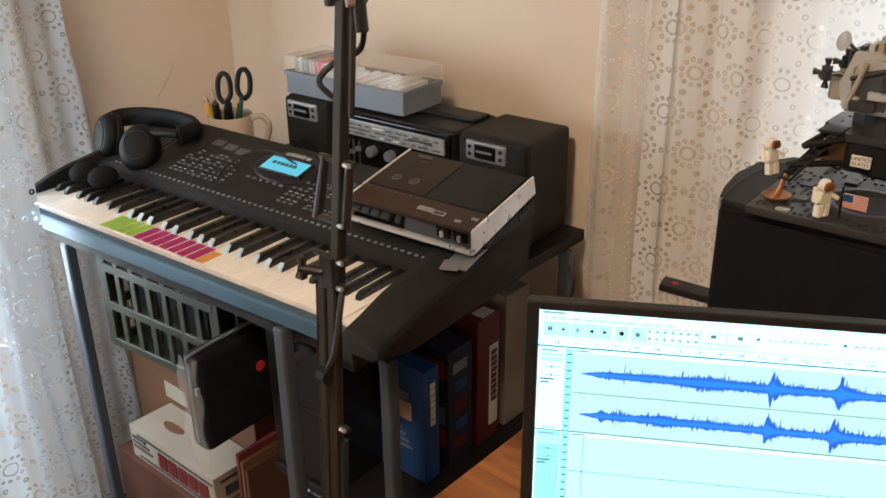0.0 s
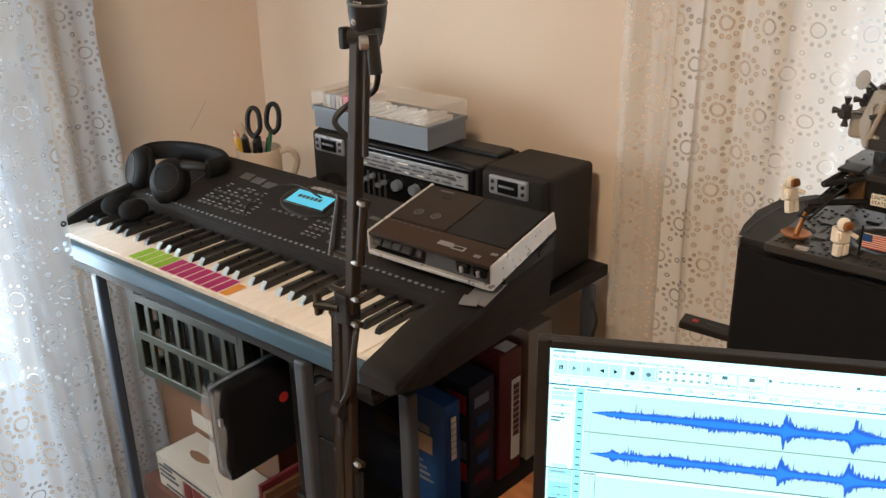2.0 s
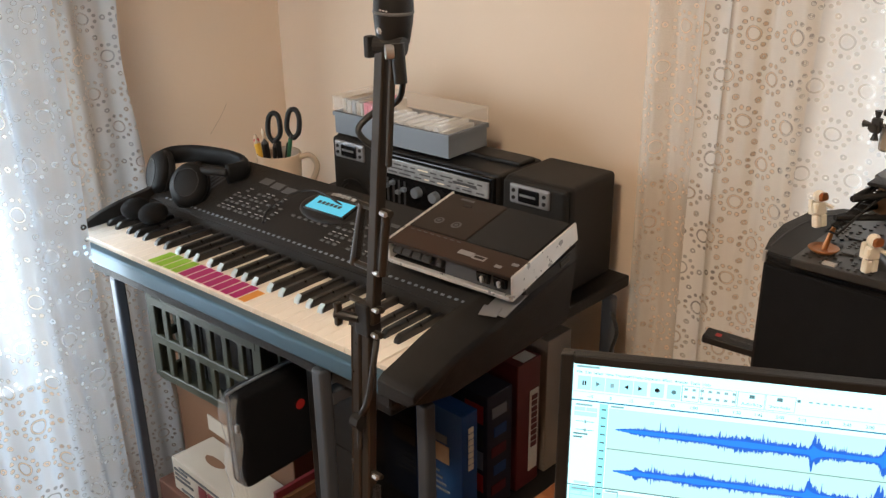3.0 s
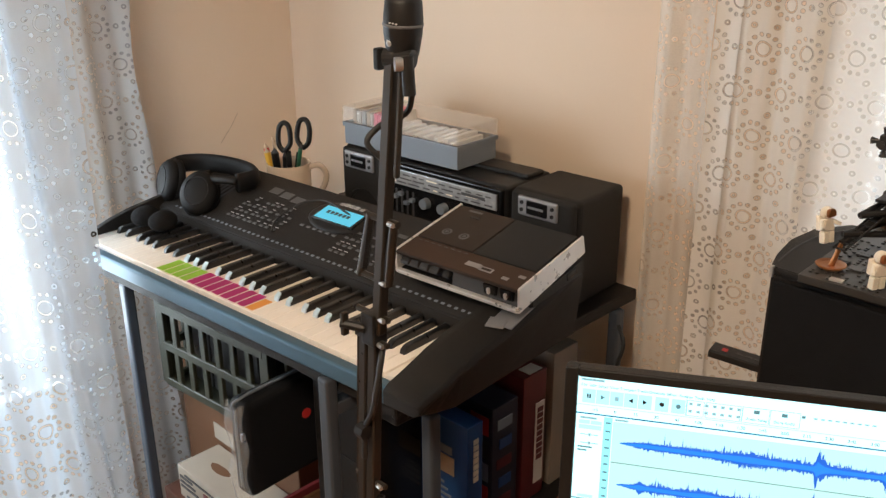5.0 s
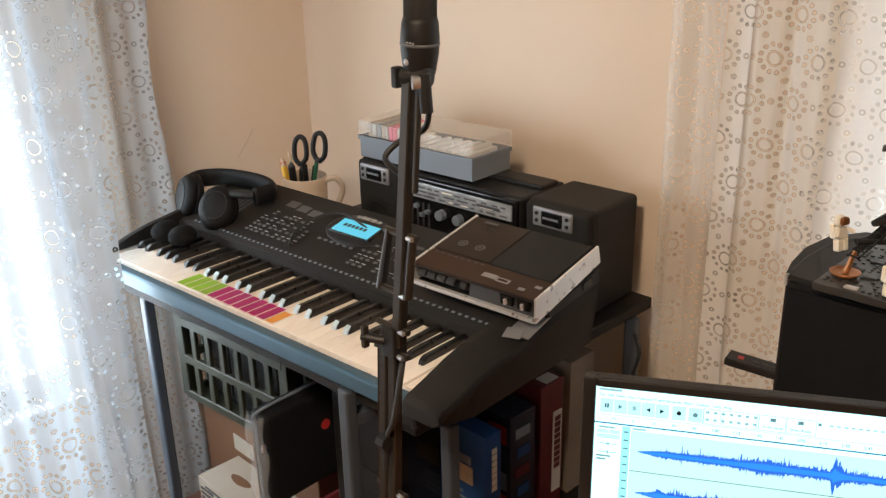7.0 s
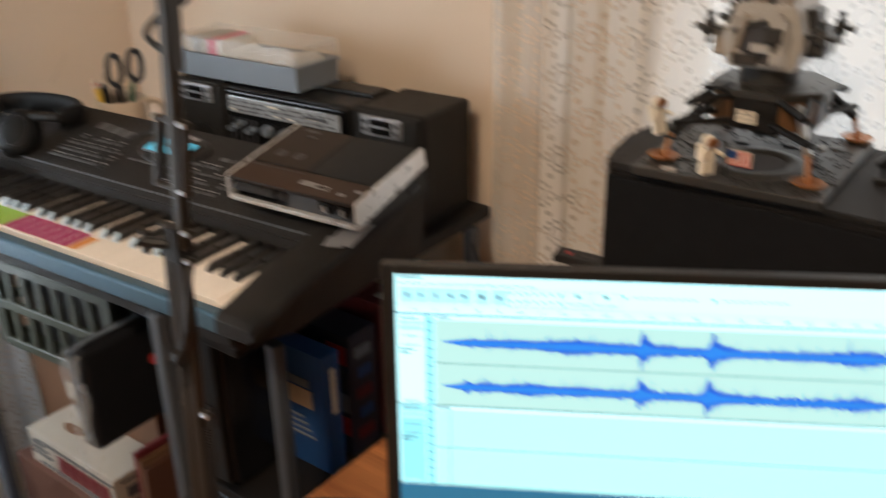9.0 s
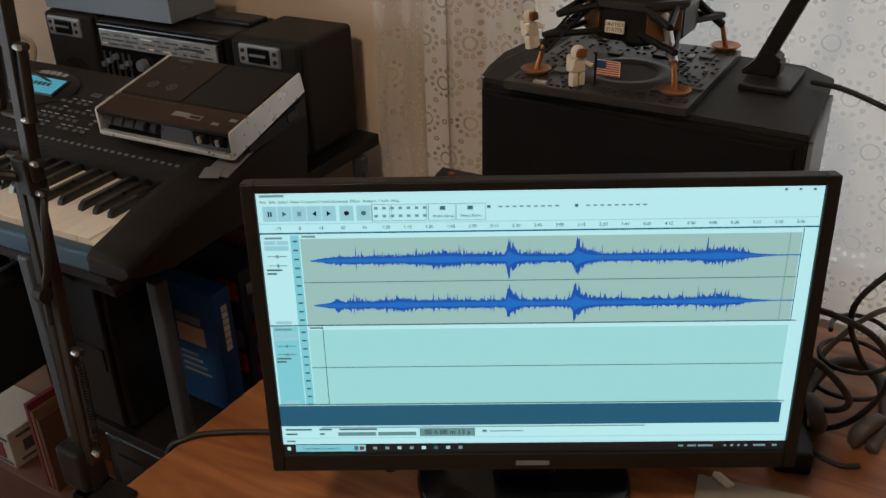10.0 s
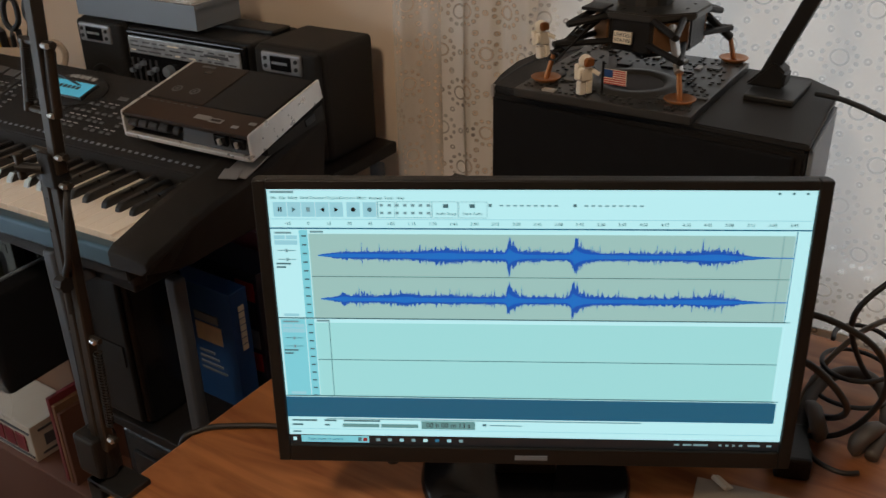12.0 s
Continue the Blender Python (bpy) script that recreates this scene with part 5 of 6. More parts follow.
def lander():
    """Toy lunar lander: plate with relief, four strutted legs with gold pads, dark lower stage, grey upper stage."""
    ld = empty("toy_lunar_lander", pose(0.482, 0.452, TOPZ, 0, 0, 0), label="grey and gold toy brick lunar lander on a moon surface plate", category="toy")
    plate = part("moon_plate", box(-0.108, 0.108, -0.115, 0.118, 0, 0.010, 0.001), M_LEMGREY, ld, "dark grey moon surface plate")
    plate.matrix_local = pose(0, -0.0255, 0, 0, 0, 1.8)
    stud = None
    rng = random.Random(21)
    for i in range(26):
        for j in range(28):
            x, y = -0.1 + i * 0.008, -0.106 + j * 0.008
            if math.hypot(x, y + 0.01) < 0.062 or rng.random() < 0.6:
                continue
            stud = cyl((x, y, 0.0098), (x, y, 0.0118), 0.0024, seg=8, bm=stud)
    st = part("plate_studs", stud, M_LEMGREY, plate)
    st["kind"] = "stuff"
    part("crater_ring", lathe([(0.036, 0.010), (0.04, 0.0135), (0.052, 0.0135), (0.06, 0.010)], 28, (0.01, -0.03, 0)), M_LEMGREY, plate, smooth=True)
    part("crater_floor", cyl((0.01, -0.03, 0.0095), (0.01, -0.03, 0.0105), 0.036, seg=28), M_DARKPRINT, plate)
    for i in range(34):
        x, y = rng.uniform(-0.1, 0.09), rng.uniform(-0.11, 0.1)
        w, d = rng.choice(((0.016, 0.008), (0.016, 0.016), (0.024, 0.008), (0.008, 0.016)))
        if math.hypot(x, y + 0.02) < 0.06:
            continue
        part("plate_tile", box(x, x + w, y, y + d, 0.0098, 0.0128, 0.0005, 1), (M_LEMGREY, M_LEMLIGHT)[rng.random() < 0.25], plate)
    # lower stage
    c = Vector((0.0, 0.01, 0))
    octo = [(0.066 * math.cos(a), 0.01 + 0.066 * math.sin(a)) for a in [math.radians(22.5 + 45 * i) for i in range(8)]]
    low = part("descent_stage", prism(octo, 'z', 0.046, 0.085, 0.002), M_BLACK, ld, "black lower stage")
    for i in range(8):
        a = math.radians(45 * i)
        if i in (5, 7, 1, 3):
            m = Matrix.Translation((0.0612 * math.cos(a), 0.01 + 0.0612 * math.sin(a), 0.06)) @ pose(0, 0, 0, 0, 0, 45 * i)
            ob = part("foil_panel", box(0, 0.003, -0.022, 0.022, -0.012, 0.022, 0.001, 1), M_BROWNGOLD, low, "brown gold foil panel")
            ob.matrix_local = m
    part("engine_bell", lathe([(0.01, 0.048), (0.014, 0.04), (0.02, 0.03), (0.018, 0.03), (0.008, 0.046)], 20, (0, 0.01, 0)), M_BLACK, ld, smooth=True)
    part("deck", prism([(1.1 * x, 0.01 + 1.1 * (y - 0.01)) for x, y in octo], 'z', 0.084, 0.093, 0.0015), M_LEMGREY, ld)
    sign = part("sign", box(-0.0155, 0.0075, -0.0645, -0.0605, 0.058, 0.072, 0.0005, 1), M_WHITEPL, ld, "white sign with black lettering")
    for i, word in enumerate(("UNITED", "STATES")):
        cu = bpy.data.curves.new("sign_text", 'FONT')
        cu.body, cu.size, cu.align_x, cu.align_y, cu.extrude = word, 0.0061, 'CENTER', 'CENTER', 0.0002
        cu.materials.append(M_DARKPRINT)
        t = new("sign_text", cu)
        t.parent = sign
        t.matrix_local = pose(-0.004, -0.0647, 0.0682 - 0.0062 * i, 90)
    # legs
    for sx, sy in ((-1, -1), (1, -1), (1, 1), (-1, 1)):
        foot = Vector((sx * 0.0845, sy * 0.096 - 0.003, 0.012))
        hip = Vector((sx * 0.042, 0.01 + sy * 0.042, 0.085))
        knee = foot + Vector((-sx * 0.006, -sy * 0.006, 0.03))
        leg = part("landing_leg", cyl(knee, hip + (foot - hip) * 0.12 + Vector((0, 0, 0.002)), 0.0052, seg=10), M_CHROME if (sx, sy) == (1, -1) else M_BLACK, ld)
        part("ankle", cyl(foot, knee, 0.0035, 0.003, seg=8), M_GOLD, leg)
        part("foot_pad", lathe([(0, 0), (0.013, 0), (0.0185, 0.005), (0.0175, 0.0058), (0.01, 0.003), (0, 0.003)], 24, (foot.x, foot.y, 0.0105)), M_GOLD, leg, "copper gold foot pad", True)
        for k in (-1, 1):
            side = Vector((-sy * sx * 0.0, 0, 0)) + (Vector((sx * 0.05, 0.01 + sy * 0.012, 0.056)) if k == 1 else Vector((sx * 0.012, 0.01 + sy * 0.05, 0.056)))
            part("strut", cyl(side, knee + Vector((0, 0, 0.012)), 0.004, seg=8), M_BLACK, leg)
            part("brace", cyl(side + Vector((0, 0, 0.034)), knee + Vector((-sx * 0.012, -sy * 0.012, 0.035)), 0.0042, seg=8), M_BLACK, leg)
        if (sx, sy) == (-1, -1):
            for k in (-0.007, 0.007):
                part("ladder_rail", cyl(knee + Vector((k, -0.008 - k * 0.3, -0.006)), hip + Vector((k, -0.014 - k * 0.3, 0.006)), 0.0016, seg=6), M_BLACK, leg)
            for i in range(9):
                p = (knee + Vector((0, -0.008, -0.004))).lerp(hip + Vector((0, -0.014, 0.004)), i / 8)
                part("ladder_rung", cyl(p + Vector((-0.007, 0.002, 0)), p + Vector((0.007, -0.002, 0)), 0.0013, seg=6), M_BLACK, leg)
            part("porch", box(-0.014, 0.014, -0.02, 0.012, 0, 0.004, 0.001, 1), M_BLACK, leg).matrix_local = Matrix.Translation(hip + Vector((-0.004, -0.01, 0.006)))
    # thruster quads on the deck corners
    # upper stage
    up = part("ascent_stage", prism([(-0.034, 0.113), (0.034, 0.113), (0.042, 0.14), (0.03, 0.178), (-0.03, 0.178), (-0.042, 0.14)], 'y', -0.026, 0.046, 0.002), M_LEMLIGHT, ld, "light grey upper stage")
    up.matrix_local = Matrix.Translation((-0.008, 0, -0.015)) @ Matrix.Scale(1.13, 4)
    part("cabin_front", prism([(-0.026, 0.118), (0.026, 0.118), (0.03, 0.15), (0.018, 0.172), (-0.018, 0.172), (-0.03, 0.15)], 'y', -0.037, -0.025, 0.002), M_LEMLIGHT, up)
    part("front_recess", prism([(-0.02, 0.124), (0.012, 0.121), (0.02, 0.14), (0.006, 0.166), (-0.016, 0.16), (-0.026, 0.145)], 'y', -0.0385, -0.0365, 0.0005), M_DARKPRINT, up)
    part("neck", cyl((0, 0.01, 0.095), (0, 0.01, 0.116), 0.03, seg=16), M_LEMGREY, up)
    part("front_block", box(-0.022, 0.004, -0.0455, -0.036, 0.120, 0.131, 0.001, 1), M_LEMGREY, up)
    part("front_block", box(-0.006, 0.014, -0.043, -0.036, 0.133, 0.142, 0.001, 1), M_LEMLIGHT, up)
    part("front_block", box(0.006, 0.024, -0.044, -0.036, 0.144, 0.158, 0.001, 1), M_LEMGREY, up)
    part("front_pipe", cyl((-0.024, -0.041, 0.128), (-0.012, -0.041, 0.17), 0.003, seg=8), M_LEMTAN, up)
    part("front_pipe", cyl((-0.026, -0.04, 0.152), (0.006, -0.04, 0.164), 0.0025, seg=8), M_LEMGREY, up)
    for s in (-1, 1):
        part("cabin_rib", box(s * 0.026 - 0.002, s * 0.026 + 0.002, -0.04, -0.025, 0.12, 0.165, 0.0008, 1), M_LEMLIGHT, up)
        part("cabin_greeble", box(s * 0.018 - 0.004, s * 0.018 + 0.004, -0.042, -0.03, 0.122, 0.134, 0.001, 1), M_LEMLIGHT, up)
        part("side_tank", box(s * 0.045 - 0.013, s * 0.045 + 0.013, -0.008, 0.03, 0.122 + 0.004 * s, 0.15 + 0.003 * s, 0.004, 2), M_LEMTAN if s < 0 else M_LEMGREY, up)
        part("side_block", box(s * 0.036 - 0.008, s * 0.036 + 0.008, 0.0, 0.03, 0.15, 0.172, 0.0015, 1), M_LEMGREY, up)
        for y in (-0.022, 0.04):
            q = part("thruster", box(-0.005, 0.005, -0.004, 0.004, -0.008, 0.008, 0.001, 1), M_LEMGREY, up)
            q.matrix_local = pose(s * 0.057, y, 0.15)
            part("thruster_arm", cyl((s * 0.036, y * 0.7, 0.15), (s * 0.057, y, 0.15), 0.0025, seg=8), M_LEMGREY, up)
            for dx, dy, dz in ((s, 0, 0), (0, -1, 0), (0, 0, 1), (0, 0, -1)):
                p = Vector((s * 0.057, y, 0.15)) + 0.005 * Vector((dx, dy, dz * 1.4))
                part("nozzle", cyl(p, p + 0.009 * Vector((dx, dy, dz)), 0.0018, 0.0042, seg=10), M_LEMGREY, up)
    part("top_hatch", cyl((0, 0.01, 0.177), (0, 0.01, 0.19), 0.017, 0.015, seg=20), M_LEMTAN, up)
    part("rear_box", box(-0.03, 0.03, 0.045, 0.062, 0.12, 0.168, 0.002, 1), M_LEMGREY, up)
    for i in range(6):
        part("roof_detail", box(-0.028 + i * 0.009, -0.022 + i * 0.009, -0.02, 0.0 + 0.004 * (i % 2), 0.177, 0.183 + 0.003 * (i % 3), 0.0008, 1), (M_LEMGREY, M_LEMLIGHT, M_LEMTAN)[i % 3], up)
    dish = part("dish_antenna", lathe([(0, 0), (0.006, 0.001), (0.0105, 0.004), (0.0095, 0.0047), (0.005, 0.0025), (0, 0.002)], 20), M_LEMLIGHT, up, smooth=True)
    dish.matrix_local = pose(-0.044, -0.014, 0.184, 75, 0, -30)
    part("dish_mast", cyl((-0.03, 0.0, 0.168), (-0.044, -0.012, 0.184), 0.002, seg=8), M_LEMGREY, up)
    return ld


lander()


def astronaut(m, label):
    """Toy figure, one plain mesh."""
    bm = box(-0.0075, -0.0005, -0.004, 0.004, 0.0, 0.013, 0.001, 1)
    bm = box(0.0005, 0.0075, -0.004, 0.004, 0.0, 0.013, 0.001, 1, bm=bm)
    bm = prism([(-0.0078, 0.0135), (0.0078, 0.0135), (0.0055, 0.026), (-0.0055, 0.026)], 'y', -0.004, 0.004, 0.0008, bm=bm)
    bm = cyl((-0.006, 0, 0.024), (-0.0095, -0.004, 0.016), 0.0023, seg=8, bm=bm)
    bm = cyl((0.006, 0, 0.024), (0.0125, -0.007, 0.019), 0.0023, seg=8, bm=bm)
    bm = ball((0, 0, 0.0325), 0.0068, bm=bm, seg=14)
    bm = box(-0.0065, 0.0065, 0.004, 0.0095, 0.013, 0.029, 0.001, 1, bm=bm)
    ob = part("toy_astronaut", bm, M_WHITEPL, smooth=False)
    ob.matrix_world = m
    return tagged(ob, label, "toy figure", group="toy astronauts")


def visor(m):
    v = part("toy_visor", prism([(-0.005, 0.0285), (0.005, 0.0285), (0.0058, 0.033), (0.004, 0.037), (-0.004, 0.037), (-0.0058, 0.033)], 'y', -0.0082, -0.0035, 0.001), M_GOLD)
    v.matrix_world = m
    return tagged(v, "gold visor on a toy astronaut helmet", "toy visor")


m_a = pose(0.462, 0.324, TOPZ + 0.0125, 0, 0, 62) @ Matrix.Scale(1.18, 4)
a1 = astronaut(m_a, "white toy astronaut figure with a gold visor, standing by a flag")
visor(m_a)
m_b = pose(0.375, 0.388, TOPZ + 0.027, -10, 0, 70) @ Matrix.Scale(1.18, 4)
a2 = astronaut(m_b, "white toy astronaut figure climbing the lander's ladder")
visor(m_b)

fl = empty("toy_flag", pose(0.479, 0.336, TOPZ + 0.0105) @ Matrix.Scale(0.88, 4), label="small red white and blue toy flag on a black pole", category="flag")
part("pole", cyl((0, 0, 0), (0, 0, 0.045), 0.0017, seg=8), M_BLACK, fl)
part("cloth", box(0.002, 0.033, -0.001, 0.001, 0.016, 0.036, 0.0003, 1), M_WHITEPL, fl)
for i in range(7):
    part("stripe", box(0.0025, 0.0325, -0.0015, 0.0015, 0.0165 + i * 0.0029, 0.0179 + i * 0.0029, 0), M_RED, fl)
part("canton", box(0.0025, 0.0145, -0.0018, 0.0018, 0.0255, 0.0355, 0), M_BLUEBOX, fl, "blue canton")

# desk lamp / arm on the cabinet
lampob = empty("folding_arm_lamp", pose(0.642, 0.470, TOPZ), label="black folding arm lamp with a square foot, on the speaker cabinet", category="lamp")
part("foot", box(-0.027, 0.03, -0.042, 0.048, 0, 0.008, 0.002), M_BLACK, lampob).matrix_local = pose(0, 0, 0, 0, 0, 1)
part("hinge", prism([(-0.035, 0.01), (0.01, 0.01), (0.012, 0.03), (-0.005, 0.042)], 'y', -0.014, 0.014, 0.003), M_BLACK, lampob)
part("arm", box(-0.009, 0.009, -0.007, 0.007, 0, 0.115, 0.002), M_BLACK, lampob).matrix_local = pose(-0.012, 0, 0.022, 0, 22, 0)
part("elbow", cyl((0.033, -0.012, 0.132), (0.033, 0.012, 0.132), 0.012, seg=20, bev=0.002), M_BLACK, lampob)
part("head", box(-0.009, 0.009, -0.007, 0.007, 0, 0.13, 0.002), M_BLACK, lampob).matrix_local = pose(0.033, 0, 0.13, 0, -10, 0)
part("cord", tube([(0.045, 0.0, 0.008), (0.08, -0.01, 0.008), (0.13, -0.03, 0.0), (0.2, -0.05, -0.02), (0.3, -0.05, -0.2), (0.33, 0.02, -0.375)], 0.0032, 8), M_CABLE, lampob, smooth=True)

# ---- cables and bits on the desk beside the monitor ----
def cable(name, label, pts, r, material):
    e = empty(name, pose(0, 0, 0), label=label, category="cable")
    part("wire", tube(pts, r, 8), material, e, smooth=True)
    return e


z = DZ + 0.004
cable("power_cable", "black power cable looping down behind the monitor", [(0.72, 0.2, 0.99), (0.78, 0.22, 0.985), (0.83, 0.26, 0.94), (0.84, 0.32, 0.85), (0.8, 0.36, z + 0.01), (0.72, 0.33, z), (0.66, 0.28, z)], 0.0035, M_CABLE)
cable("video_cable", "black video cable bent in a loop beside the monitor", [(0.72, 0.19, 0.95), (0.775, 0.21, 0.935), (0.81, 0.26, 0.87), (0.8, 0.33, 0.8), (0.76, 0.36, z + 0.02), (0.7, 0.32, z + 0.005)], 0.0038, M_CABLE)
cable("audio_cable", "thin black cable rising from the desk and over the cabinet side", [(0.9, 0.42, 1.06), (0.83, 0.38, 0.98), (0.79, 0.36, 0.92), (0.8, 0.40, 0.84), (0.83, 0.46, z + 0.02), (0.86, 0.5, z)], 0.0035, M_CABLE)
cable("coiled_cable", "black cable lying in a loose coil on the desk", [(0.8 + 0.055 * math.cos(a) * (1 - 0.02 * a), 0.44 + 0.05 * math.sin(a), z + 0.004 + 0.006 * a) for a in [i * 0.7 for i in range(24)]], 0.003, M_CABLE)
cable("grey_cable", "pale grey cable arching over the desk", [(0.74, 0.4, z), (0.77, 0.43, 0.82), (0.82, 0.46, 0.87), (0.88, 0.5, 0.84), (0.9, 0.52, z)], 0.0035, M_GREYCABLE)
cable("monitor_cable", "black cable running over the desk edge", [(0.44, 0.1, z), (0.33, 0.06, z), (0.24, 0.035, z + 0.002), (0.17, 0.0, z + 0.001), (0.13, -0.035, z), (0.112, -0.055, DZ - 0.03), (0.105, -0.05, 0.5)], 0.0036, M_CABLE)
for zz in (0.99, 0.955, 0.93):
    pl = empty("cable_plug", pose(0.735, 0.195, zz, 0, 0, 29.6), label="black cable plug in the monitor's side", category="plug")
    part("plug_body", box(-0.02, 0.02, -0.006, 0.006, -0.006, 0.006, 0.002), M_BLACK, pl)
hs = empty("headset", pose(0, 0, DZ), label="grey padded headset lying on the desk among the cables", category="headset")
part("headband", tube([(0.762, 0.335, 0.016), (0.757, 0.395, 0.03), (0.772, 0.44, 0.042), (0.802, 0.455, 0.046), (0.832, 0.435, 0.042), (0.846, 0.385, 0.03), (0.842, 0.335, 0.016)], 0.008, 10), M_HEADSET, hs, smooth=True)
for hx_, hy_, tz_ in ((0.772, 0.352, 22), (0.833, 0.35, -22)):
    cup = part("ear_cup", lathe([(0, 0.014), (0.016, 0.013), (0.024, 0.007), (0.026, -0.002), (0.022, -0.006), (0, -0.006)], 24), M_HEADSET, hs, smooth=True)
    cup.matrix_local = pose(hx_, hy_, 0.028, 0, 70 if tz_ > 0 else -70, tz_)
    pad_ = part("ear_cushion", lathe([(0.01, -0.006), (0.013, -0.015), (0.02, -0.018), (0.026, -0.013), (0.026, -0.006)], 24), M_PAD, hs, "soft black ear cushion", True)
    pad_.matrix_local = cup.matrix_local
part("microphone_boom", tube([(0.765, 0.335, 0.02), (0.785, 0.305, 0.012), (0.815, 0.30, 0.008), (0.835, 0.31, 0.008)], 0.003, 8), M_CABLE, hs, smooth=True)
ad = empty("power_adapter", pose(0.76, 0.3, DZ, 0, 0, 20), label="black power adapter block lying on the desk", category="power adapter")
part("block", box(-0.02, 0.02, -0.035, 0.035, 0, 0.03, 0.004), M_BLACK, ad)
pp = empty("paper_box", pose(0.72, 0.175, DZ, 0, 0, 12), label="small white card box lying on the desk by the monitor", category="box")
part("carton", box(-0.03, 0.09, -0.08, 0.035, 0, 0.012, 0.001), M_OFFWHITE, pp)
usb = empty("usb_stick", pose(0.71, 0.205, DZ + 0.01, 0, 30, 60), label="white usb stick plugged at the monitor's edge", category="usb stick")
part("stick", box(-0.006, 0.006, -0.012, 0.012, 0, 0.006, 0.001), M_WHITEPL, usb)
cable("speaker_cable", "thin black cable hanging behind the table corner", [(-0.03, 0.56, 0.83), (-0.01, 0.55, 0.80), (-0.02, 0.545, 0.74), (0.0, 0.54, 0.68), (0.0, 0.54, 0.5)], 0.0035, M_CABLE)


# ---- things under the table ----
def crate():
    cr = empty("milk_crate", pose(-0.725, 0.285, 0.55, 0, 0, 5), label="olive grey plastic milk crate filled with dark things, under the table", category="crate")
    w, d, h, t = 0.17, 0.15, 0.285, 0.006

    def side(x0, x1, fixed, axis):
        rows, n = 3, 7 if axis == 'y' else 6
        for r in range(rows + 1):
            zz = r * (h - 0.02) / rows
            part("rail", box(x0, x1, fixed - t, fixed + t, zz, zz + 0.02, 0.002, 1) if axis == 'y' else box(fixed - t, fixed + t, x0, x1, zz, zz + 0.02, 0.002, 1), M_CRATE, cr)
        for i in range(n + 1):
            x = x0 + (x1 - x0) * i / n
            ww = 0.013 if i in (0, n) else 0.008
            part("post", box(x - ww, x + ww, fixed - t * 0.8, fixed + t * 0.8, 0.004, h - 0.002, 0.0015, 1) if axis == 'y' else box(fixed - t * 0.8, fixed + t * 0.8, x - ww, x + ww, 0.004, h - 0.002, 0.0015, 1), M_CRATE, cr)
    side(-w, w, -d, 'y')
    side(-w, w, d, 'y')
    side(-d + 0.01, d - 0.01, w, 'x')
    side(-d + 0.01, d - 0.01, -w, 'x')
    part("base", box(-w + 0.004, w - 0.004, -d + 0.004, d - 0.004, 0.001, 0.008, 0), M_CRATE, cr)


crate()
for x0, x1, h in ((-0.862, -0.78, 0.235), (-0.775, -0.69, 0.255), (-0.685, -0.6, 0.225)):
    k = empty("dark_box", pose(0, 0.02, 0.56), label="dark box standing inside the milk crate", category="box")
    part("carton", box(x0, x1, 0.15, 0.39, 0, h, 0.002), M_BLACKKEY if x0 < -0.8 else M_BLACK, k)
c1 = empty("cardboard_box", pose(-0.72, 0.3, 0.0), label="brown cardboard box under the milk crate", category="box")
part("carton", box(-0.26, 0.19, -0.10, 0.24, 0, 0.548, 0.003), M_CARD, c1)
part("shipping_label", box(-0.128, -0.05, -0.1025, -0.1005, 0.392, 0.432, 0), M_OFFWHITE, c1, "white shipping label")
for i in range(3):
    part("print_mark", box(-0.1 + i * 0.045, -0.07 + i * 0.045, -0.1025, -0.1005, 0.47, 0.50, 0), M_DARKPRINT, c1)
c2 = empty("cardboard_box", pose(-0.62, 0.14, 0.0), label="closed reddish brown cardboard box on the floor", category="box")
part("carton", box(-0.27, 0.3, -0.06, 0.055, 0, 0.298, 0.003), M_REDCARD, c2)


def white_carton():
    wc = empty("white_carton", pose(-0.682, 0.13, 0.299, 0, 0, 0), label="white printed carton with dark red lettering, lying on a cardboard box", category="box")
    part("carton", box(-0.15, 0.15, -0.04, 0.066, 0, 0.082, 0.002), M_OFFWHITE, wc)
    for i in range(5):
        part("letter_bar", box(-0.045 + i * 0.036, -0.016 + i * 0.036, -0.0425, -0.0405, 0.018, 0.056, 0), M_MAROON, wc, "dark red print bar")
    for z0 in (0.009, 0.064):
        part("stripe", box(-0.12, 0.145, -0.0425, -0.0405, z0, z0 + 0.004, 0), M_DARKPRINT, wc)
    for i in range(3):
        part("text_bar", box(-0.14, -0.07 - 0.01 * i, -0.0425, -0.0405, 0.03 + i * 0.012, 0.035 + i * 0.012, 0), M_DARKPRINT, wc)
    part("side_bar", box(0.1505, 0.1525, -0.025, 0.055, 0.066, 0.07, 0), M_DARKPRINT, wc)
    part("side_bar", box(0.1505, 0.1525, -0.025, 0.055, 0.012, 0.016, 0), M_DARKPRINT, wc)
    part("side_mark", box(0.1505, 0.1525, -0.015, 0.045, 0.028, 0.052, 0), M_DARKPRINT, wc)
    pic = lathe([(0, 0.0822), (0.024, 0.0822), (0.024, 0.0827), (0, 0.0827)], 9, (0, 0, 0))
    for v in pic.verts:
        v.co.x, v.co.y = v.co.x * (1.5 + 14 * v.co.y) - 0.06, v.co.y * 0.5 + 0.012
    part("top_picture", pic, M_CARD, wc, "dark brown printed picture")


white_carton()


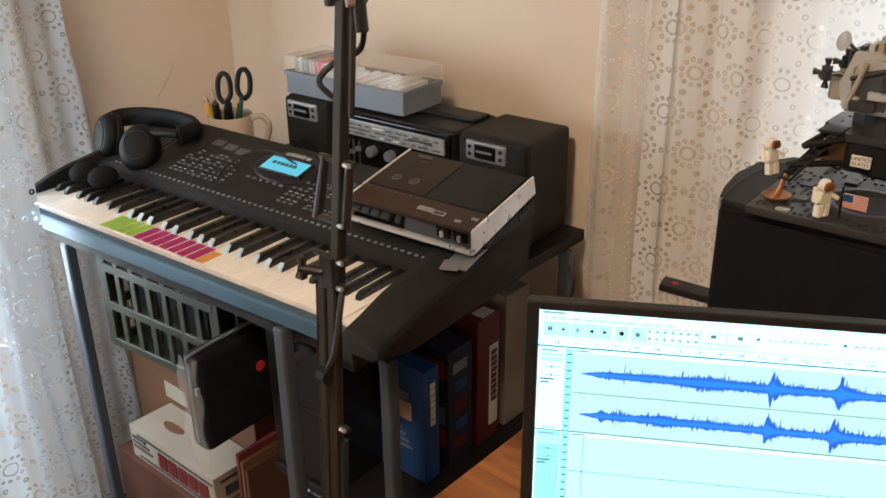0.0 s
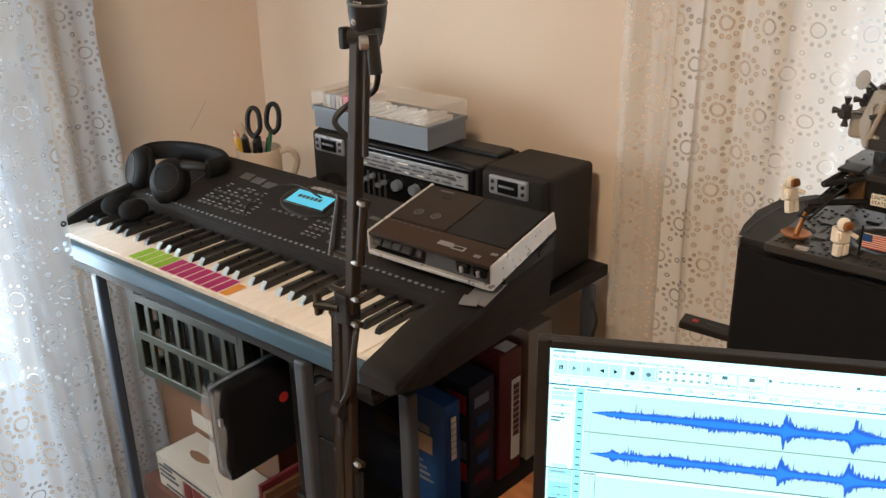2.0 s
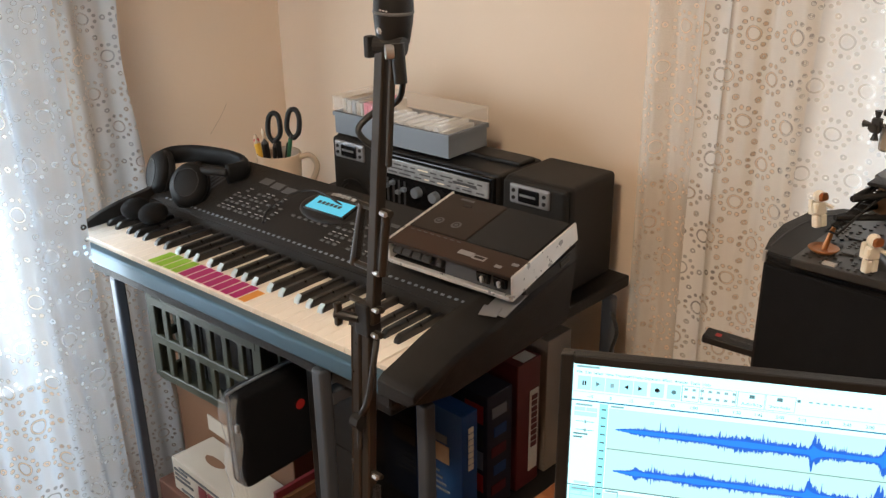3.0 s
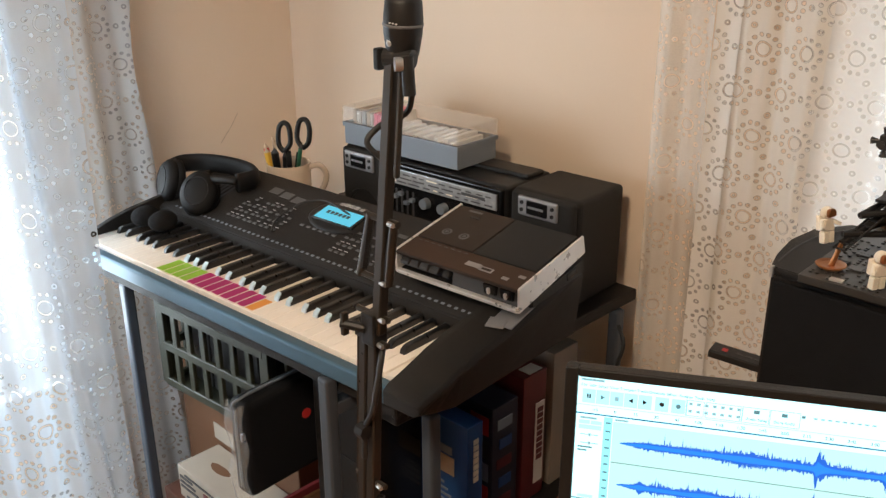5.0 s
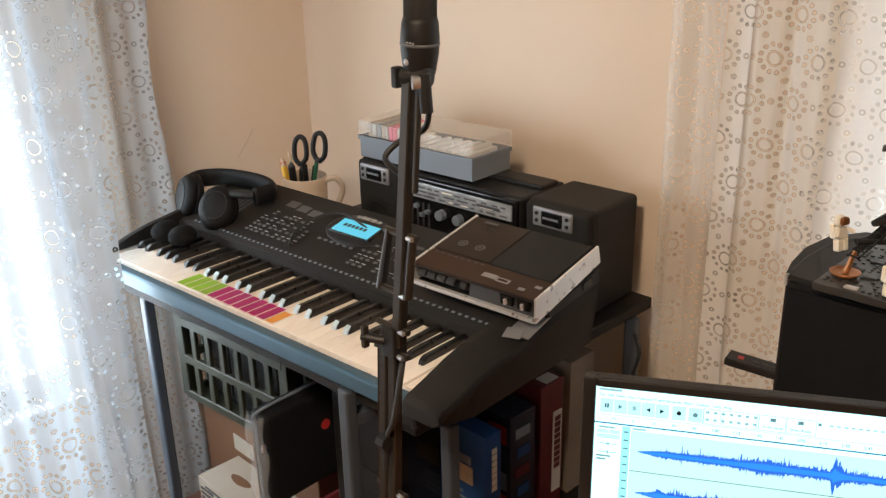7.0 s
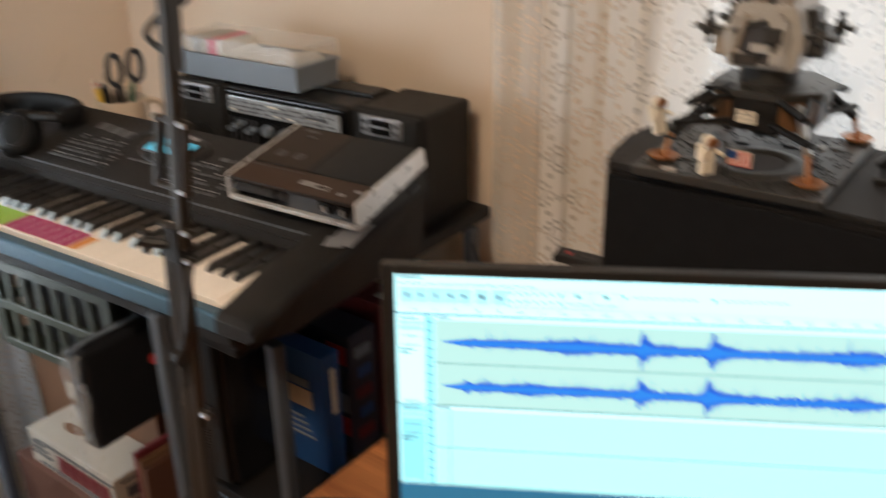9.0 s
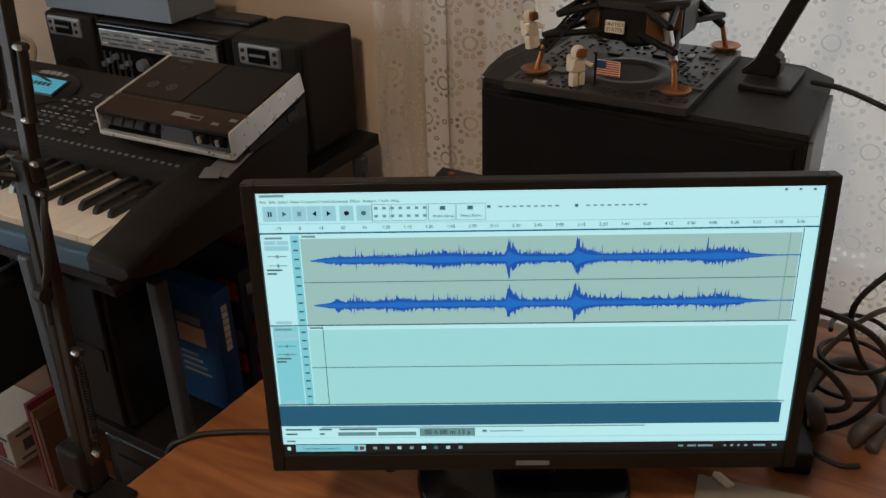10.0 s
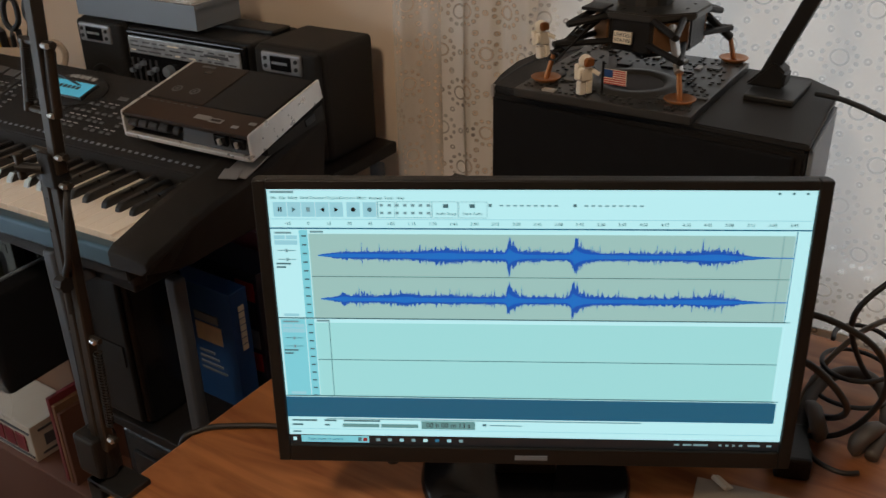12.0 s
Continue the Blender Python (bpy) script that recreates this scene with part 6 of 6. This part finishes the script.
def soft_case():
    sc = empty("soft_case", pose(-0.425, 0.105, 0.557, 0, 0, 3), label="black nylon case with a red dot, in clear wrap", category="case")
    part("shell", box(-0.024, 0.024, -0.10, 0.12, 0.0, 0.192, 0.014, 4), M_NYLON, sc)
    part("zip", tube([(0.0, -0.101, 0.02), (0.0, -0.101, 0.165), (0.0, -0.085, 0.193), (0.0, 0.1, 0.193)], 0.003, 6), M_GREYPL, sc)
    part("dot", cyl((0.0235, 0.032, 0.118), (0.0255, 0.032, 0.118), 0.010, seg=20), M_RED, sc, "red round badge")
    part("zip_pull", box(0.012, 0.018, -0.104, -0.096, 0.12, 0.135, 0.001), M_CHROME, sc)
    bm = bmesh.new()
    bmesh.ops.create_grid(bm, x_segments=16, y_segments=20, size=1)
    for v in bm.verts:
        a, b = v.co.x, v.co.y
        v.co = Vector((0.0 + 0.026 * a, -0.103 - 0.005 * math.sin(7 * b + 3 * a) - 0.006 * (1 - a * a), 0.075 + 0.115 * b + 0.005 * math.sin(9 * a)))
    part("plastic_wrap", bm, M_BAG, sc, "clear plastic wrap", True)


soft_case()
bx = empty("computer_case", pose(0, 0, 0.5), label="glossy black computer case on the lower shelf", category="computer")
part("shell", box(-0.36, -0.20, 0.125, 0.24, 0, 0.30, 0.01, 3), M_GLOSSBLK, bx)
part("front_bezel", box(-0.35, -0.21, 0.117, 0.126, 0.01, 0.29, 0.004, 2), M_BLACK, bx)
part("drive_bay", box(-0.34, -0.22, 0.114, 0.1175, 0.12, 0.16, 0.001), M_BLACK, bx)
bx2 = empty("black_case", pose(0, 0, 0.0), label="black moulded case standing on the floor beside the table leg", category="case")
part("shell", box(-0.3, -0.06, 0.13, 0.36, 0, 0.46, 0.012, 3), M_GLOSSBLK, bx2)
part("panel", box(-0.27, -0.09, 0.126, 0.131, 0.28, 0.42, 0.001), M_BLACKKEY, bx2)


def software_box(y0, y1, h, cover, x1=-0.1, w=0.19, label=""):
    b = empty("software_box", pose(x1, y0, 0.5), label=label, category="box", group="software boxes on the shelf")
    part("carton", box(-w, 0, 0, y1 - y0, 0, h, 0.0015), cover, b)
    return b


b = software_box(0.243, 0.281, 0.228, M_BLUEBOX, w=0.17, label="blue software box with a white spine print, standing on the shelf")
part("cover_picture", box(-0.09, -0.03, -0.002, -0.0005, 0.12, 0.155, 0), M_TAN, b)
part("cover_strip", box(-0.09, -0.035, -0.002, -0.0005, 0.16, 0.175, 0), M_GREYPL, b)
for i in range(7):
    part("spine_letter", box(0.0005, 0.002, 0.014, 0.026, 0.115 + i * 0.0125, 0.125 + i * 0.0125, 0), M_WHITEPL, b)
for i in range(4):
    part("cover_text", box(-0.09, -0.03 - 0.008 * i, -0.002, -0.0005, 0.06 + i * 0.012, 0.064 + i * 0.012, 0), M_GREYPL, b)
b = software_box(0.305, 0.372, 0.236, M_NAVYBOX, label="dark navy software box with small cover pictures, on the shelf")
for i in range(4):
    part("cover_picture", box(-0.05, -0.008, -0.002, -0.0005, 0.04 + i * 0.047, 0.076 + i * 0.047, 0), (M_RED, M_GREYPL, M_LEMGREY, M_RED)[i], b)
for i in range(5):
    part("spine_picture", box(0.0005, 0.002, 0.012 + 0.006 * (i % 2), 0.05, 0.03 + i * 0.04, 0.05 + i * 0.04, 0), (M_MAROON, M_BLUEBOX, M_MAROON, M_BLUEBOX, M_GREYPL)[i], b)
b = software_box(0.386, 0.45, 0.262, M_MAROON, label="maroon software box with a pale spine label, on the shelf")
part("spine_label", box(0.0005, 0.002, 0.034, 0.058, 0.03, 0.2, 0), M_PAPER, b, "pale spine label")
for i in range(9):
    part("spine_letter", box(0.0022, 0.003, 0.038, 0.054, 0.08 + i * 0.0125, 0.09 + i * 0.0125, 0), M_MAROON, b)
part("top_mark", box(-0.03, -0.004, 0.02, 0.055, 0.2623, 0.2633, 0), M_PAPER, b)
b = software_box(0.47, 0.54, 0.28, M_OFFWHITE, label="off-white box in shade-toned card, standing on the shelf by the wall")
for i in range(3):
    k = empty("magazine", pose(-0.445 + i * 0.012, 0.15, 0.297), label="thin printed magazine leaning under the table", category="magazine")
    part("cover", box(0, 0.009, -0.06, 0.12, -0.048, 0.19 - 0.012 * i, 0.001), (M_MAROON, M_CARD, M_REDCARD)[i], k)
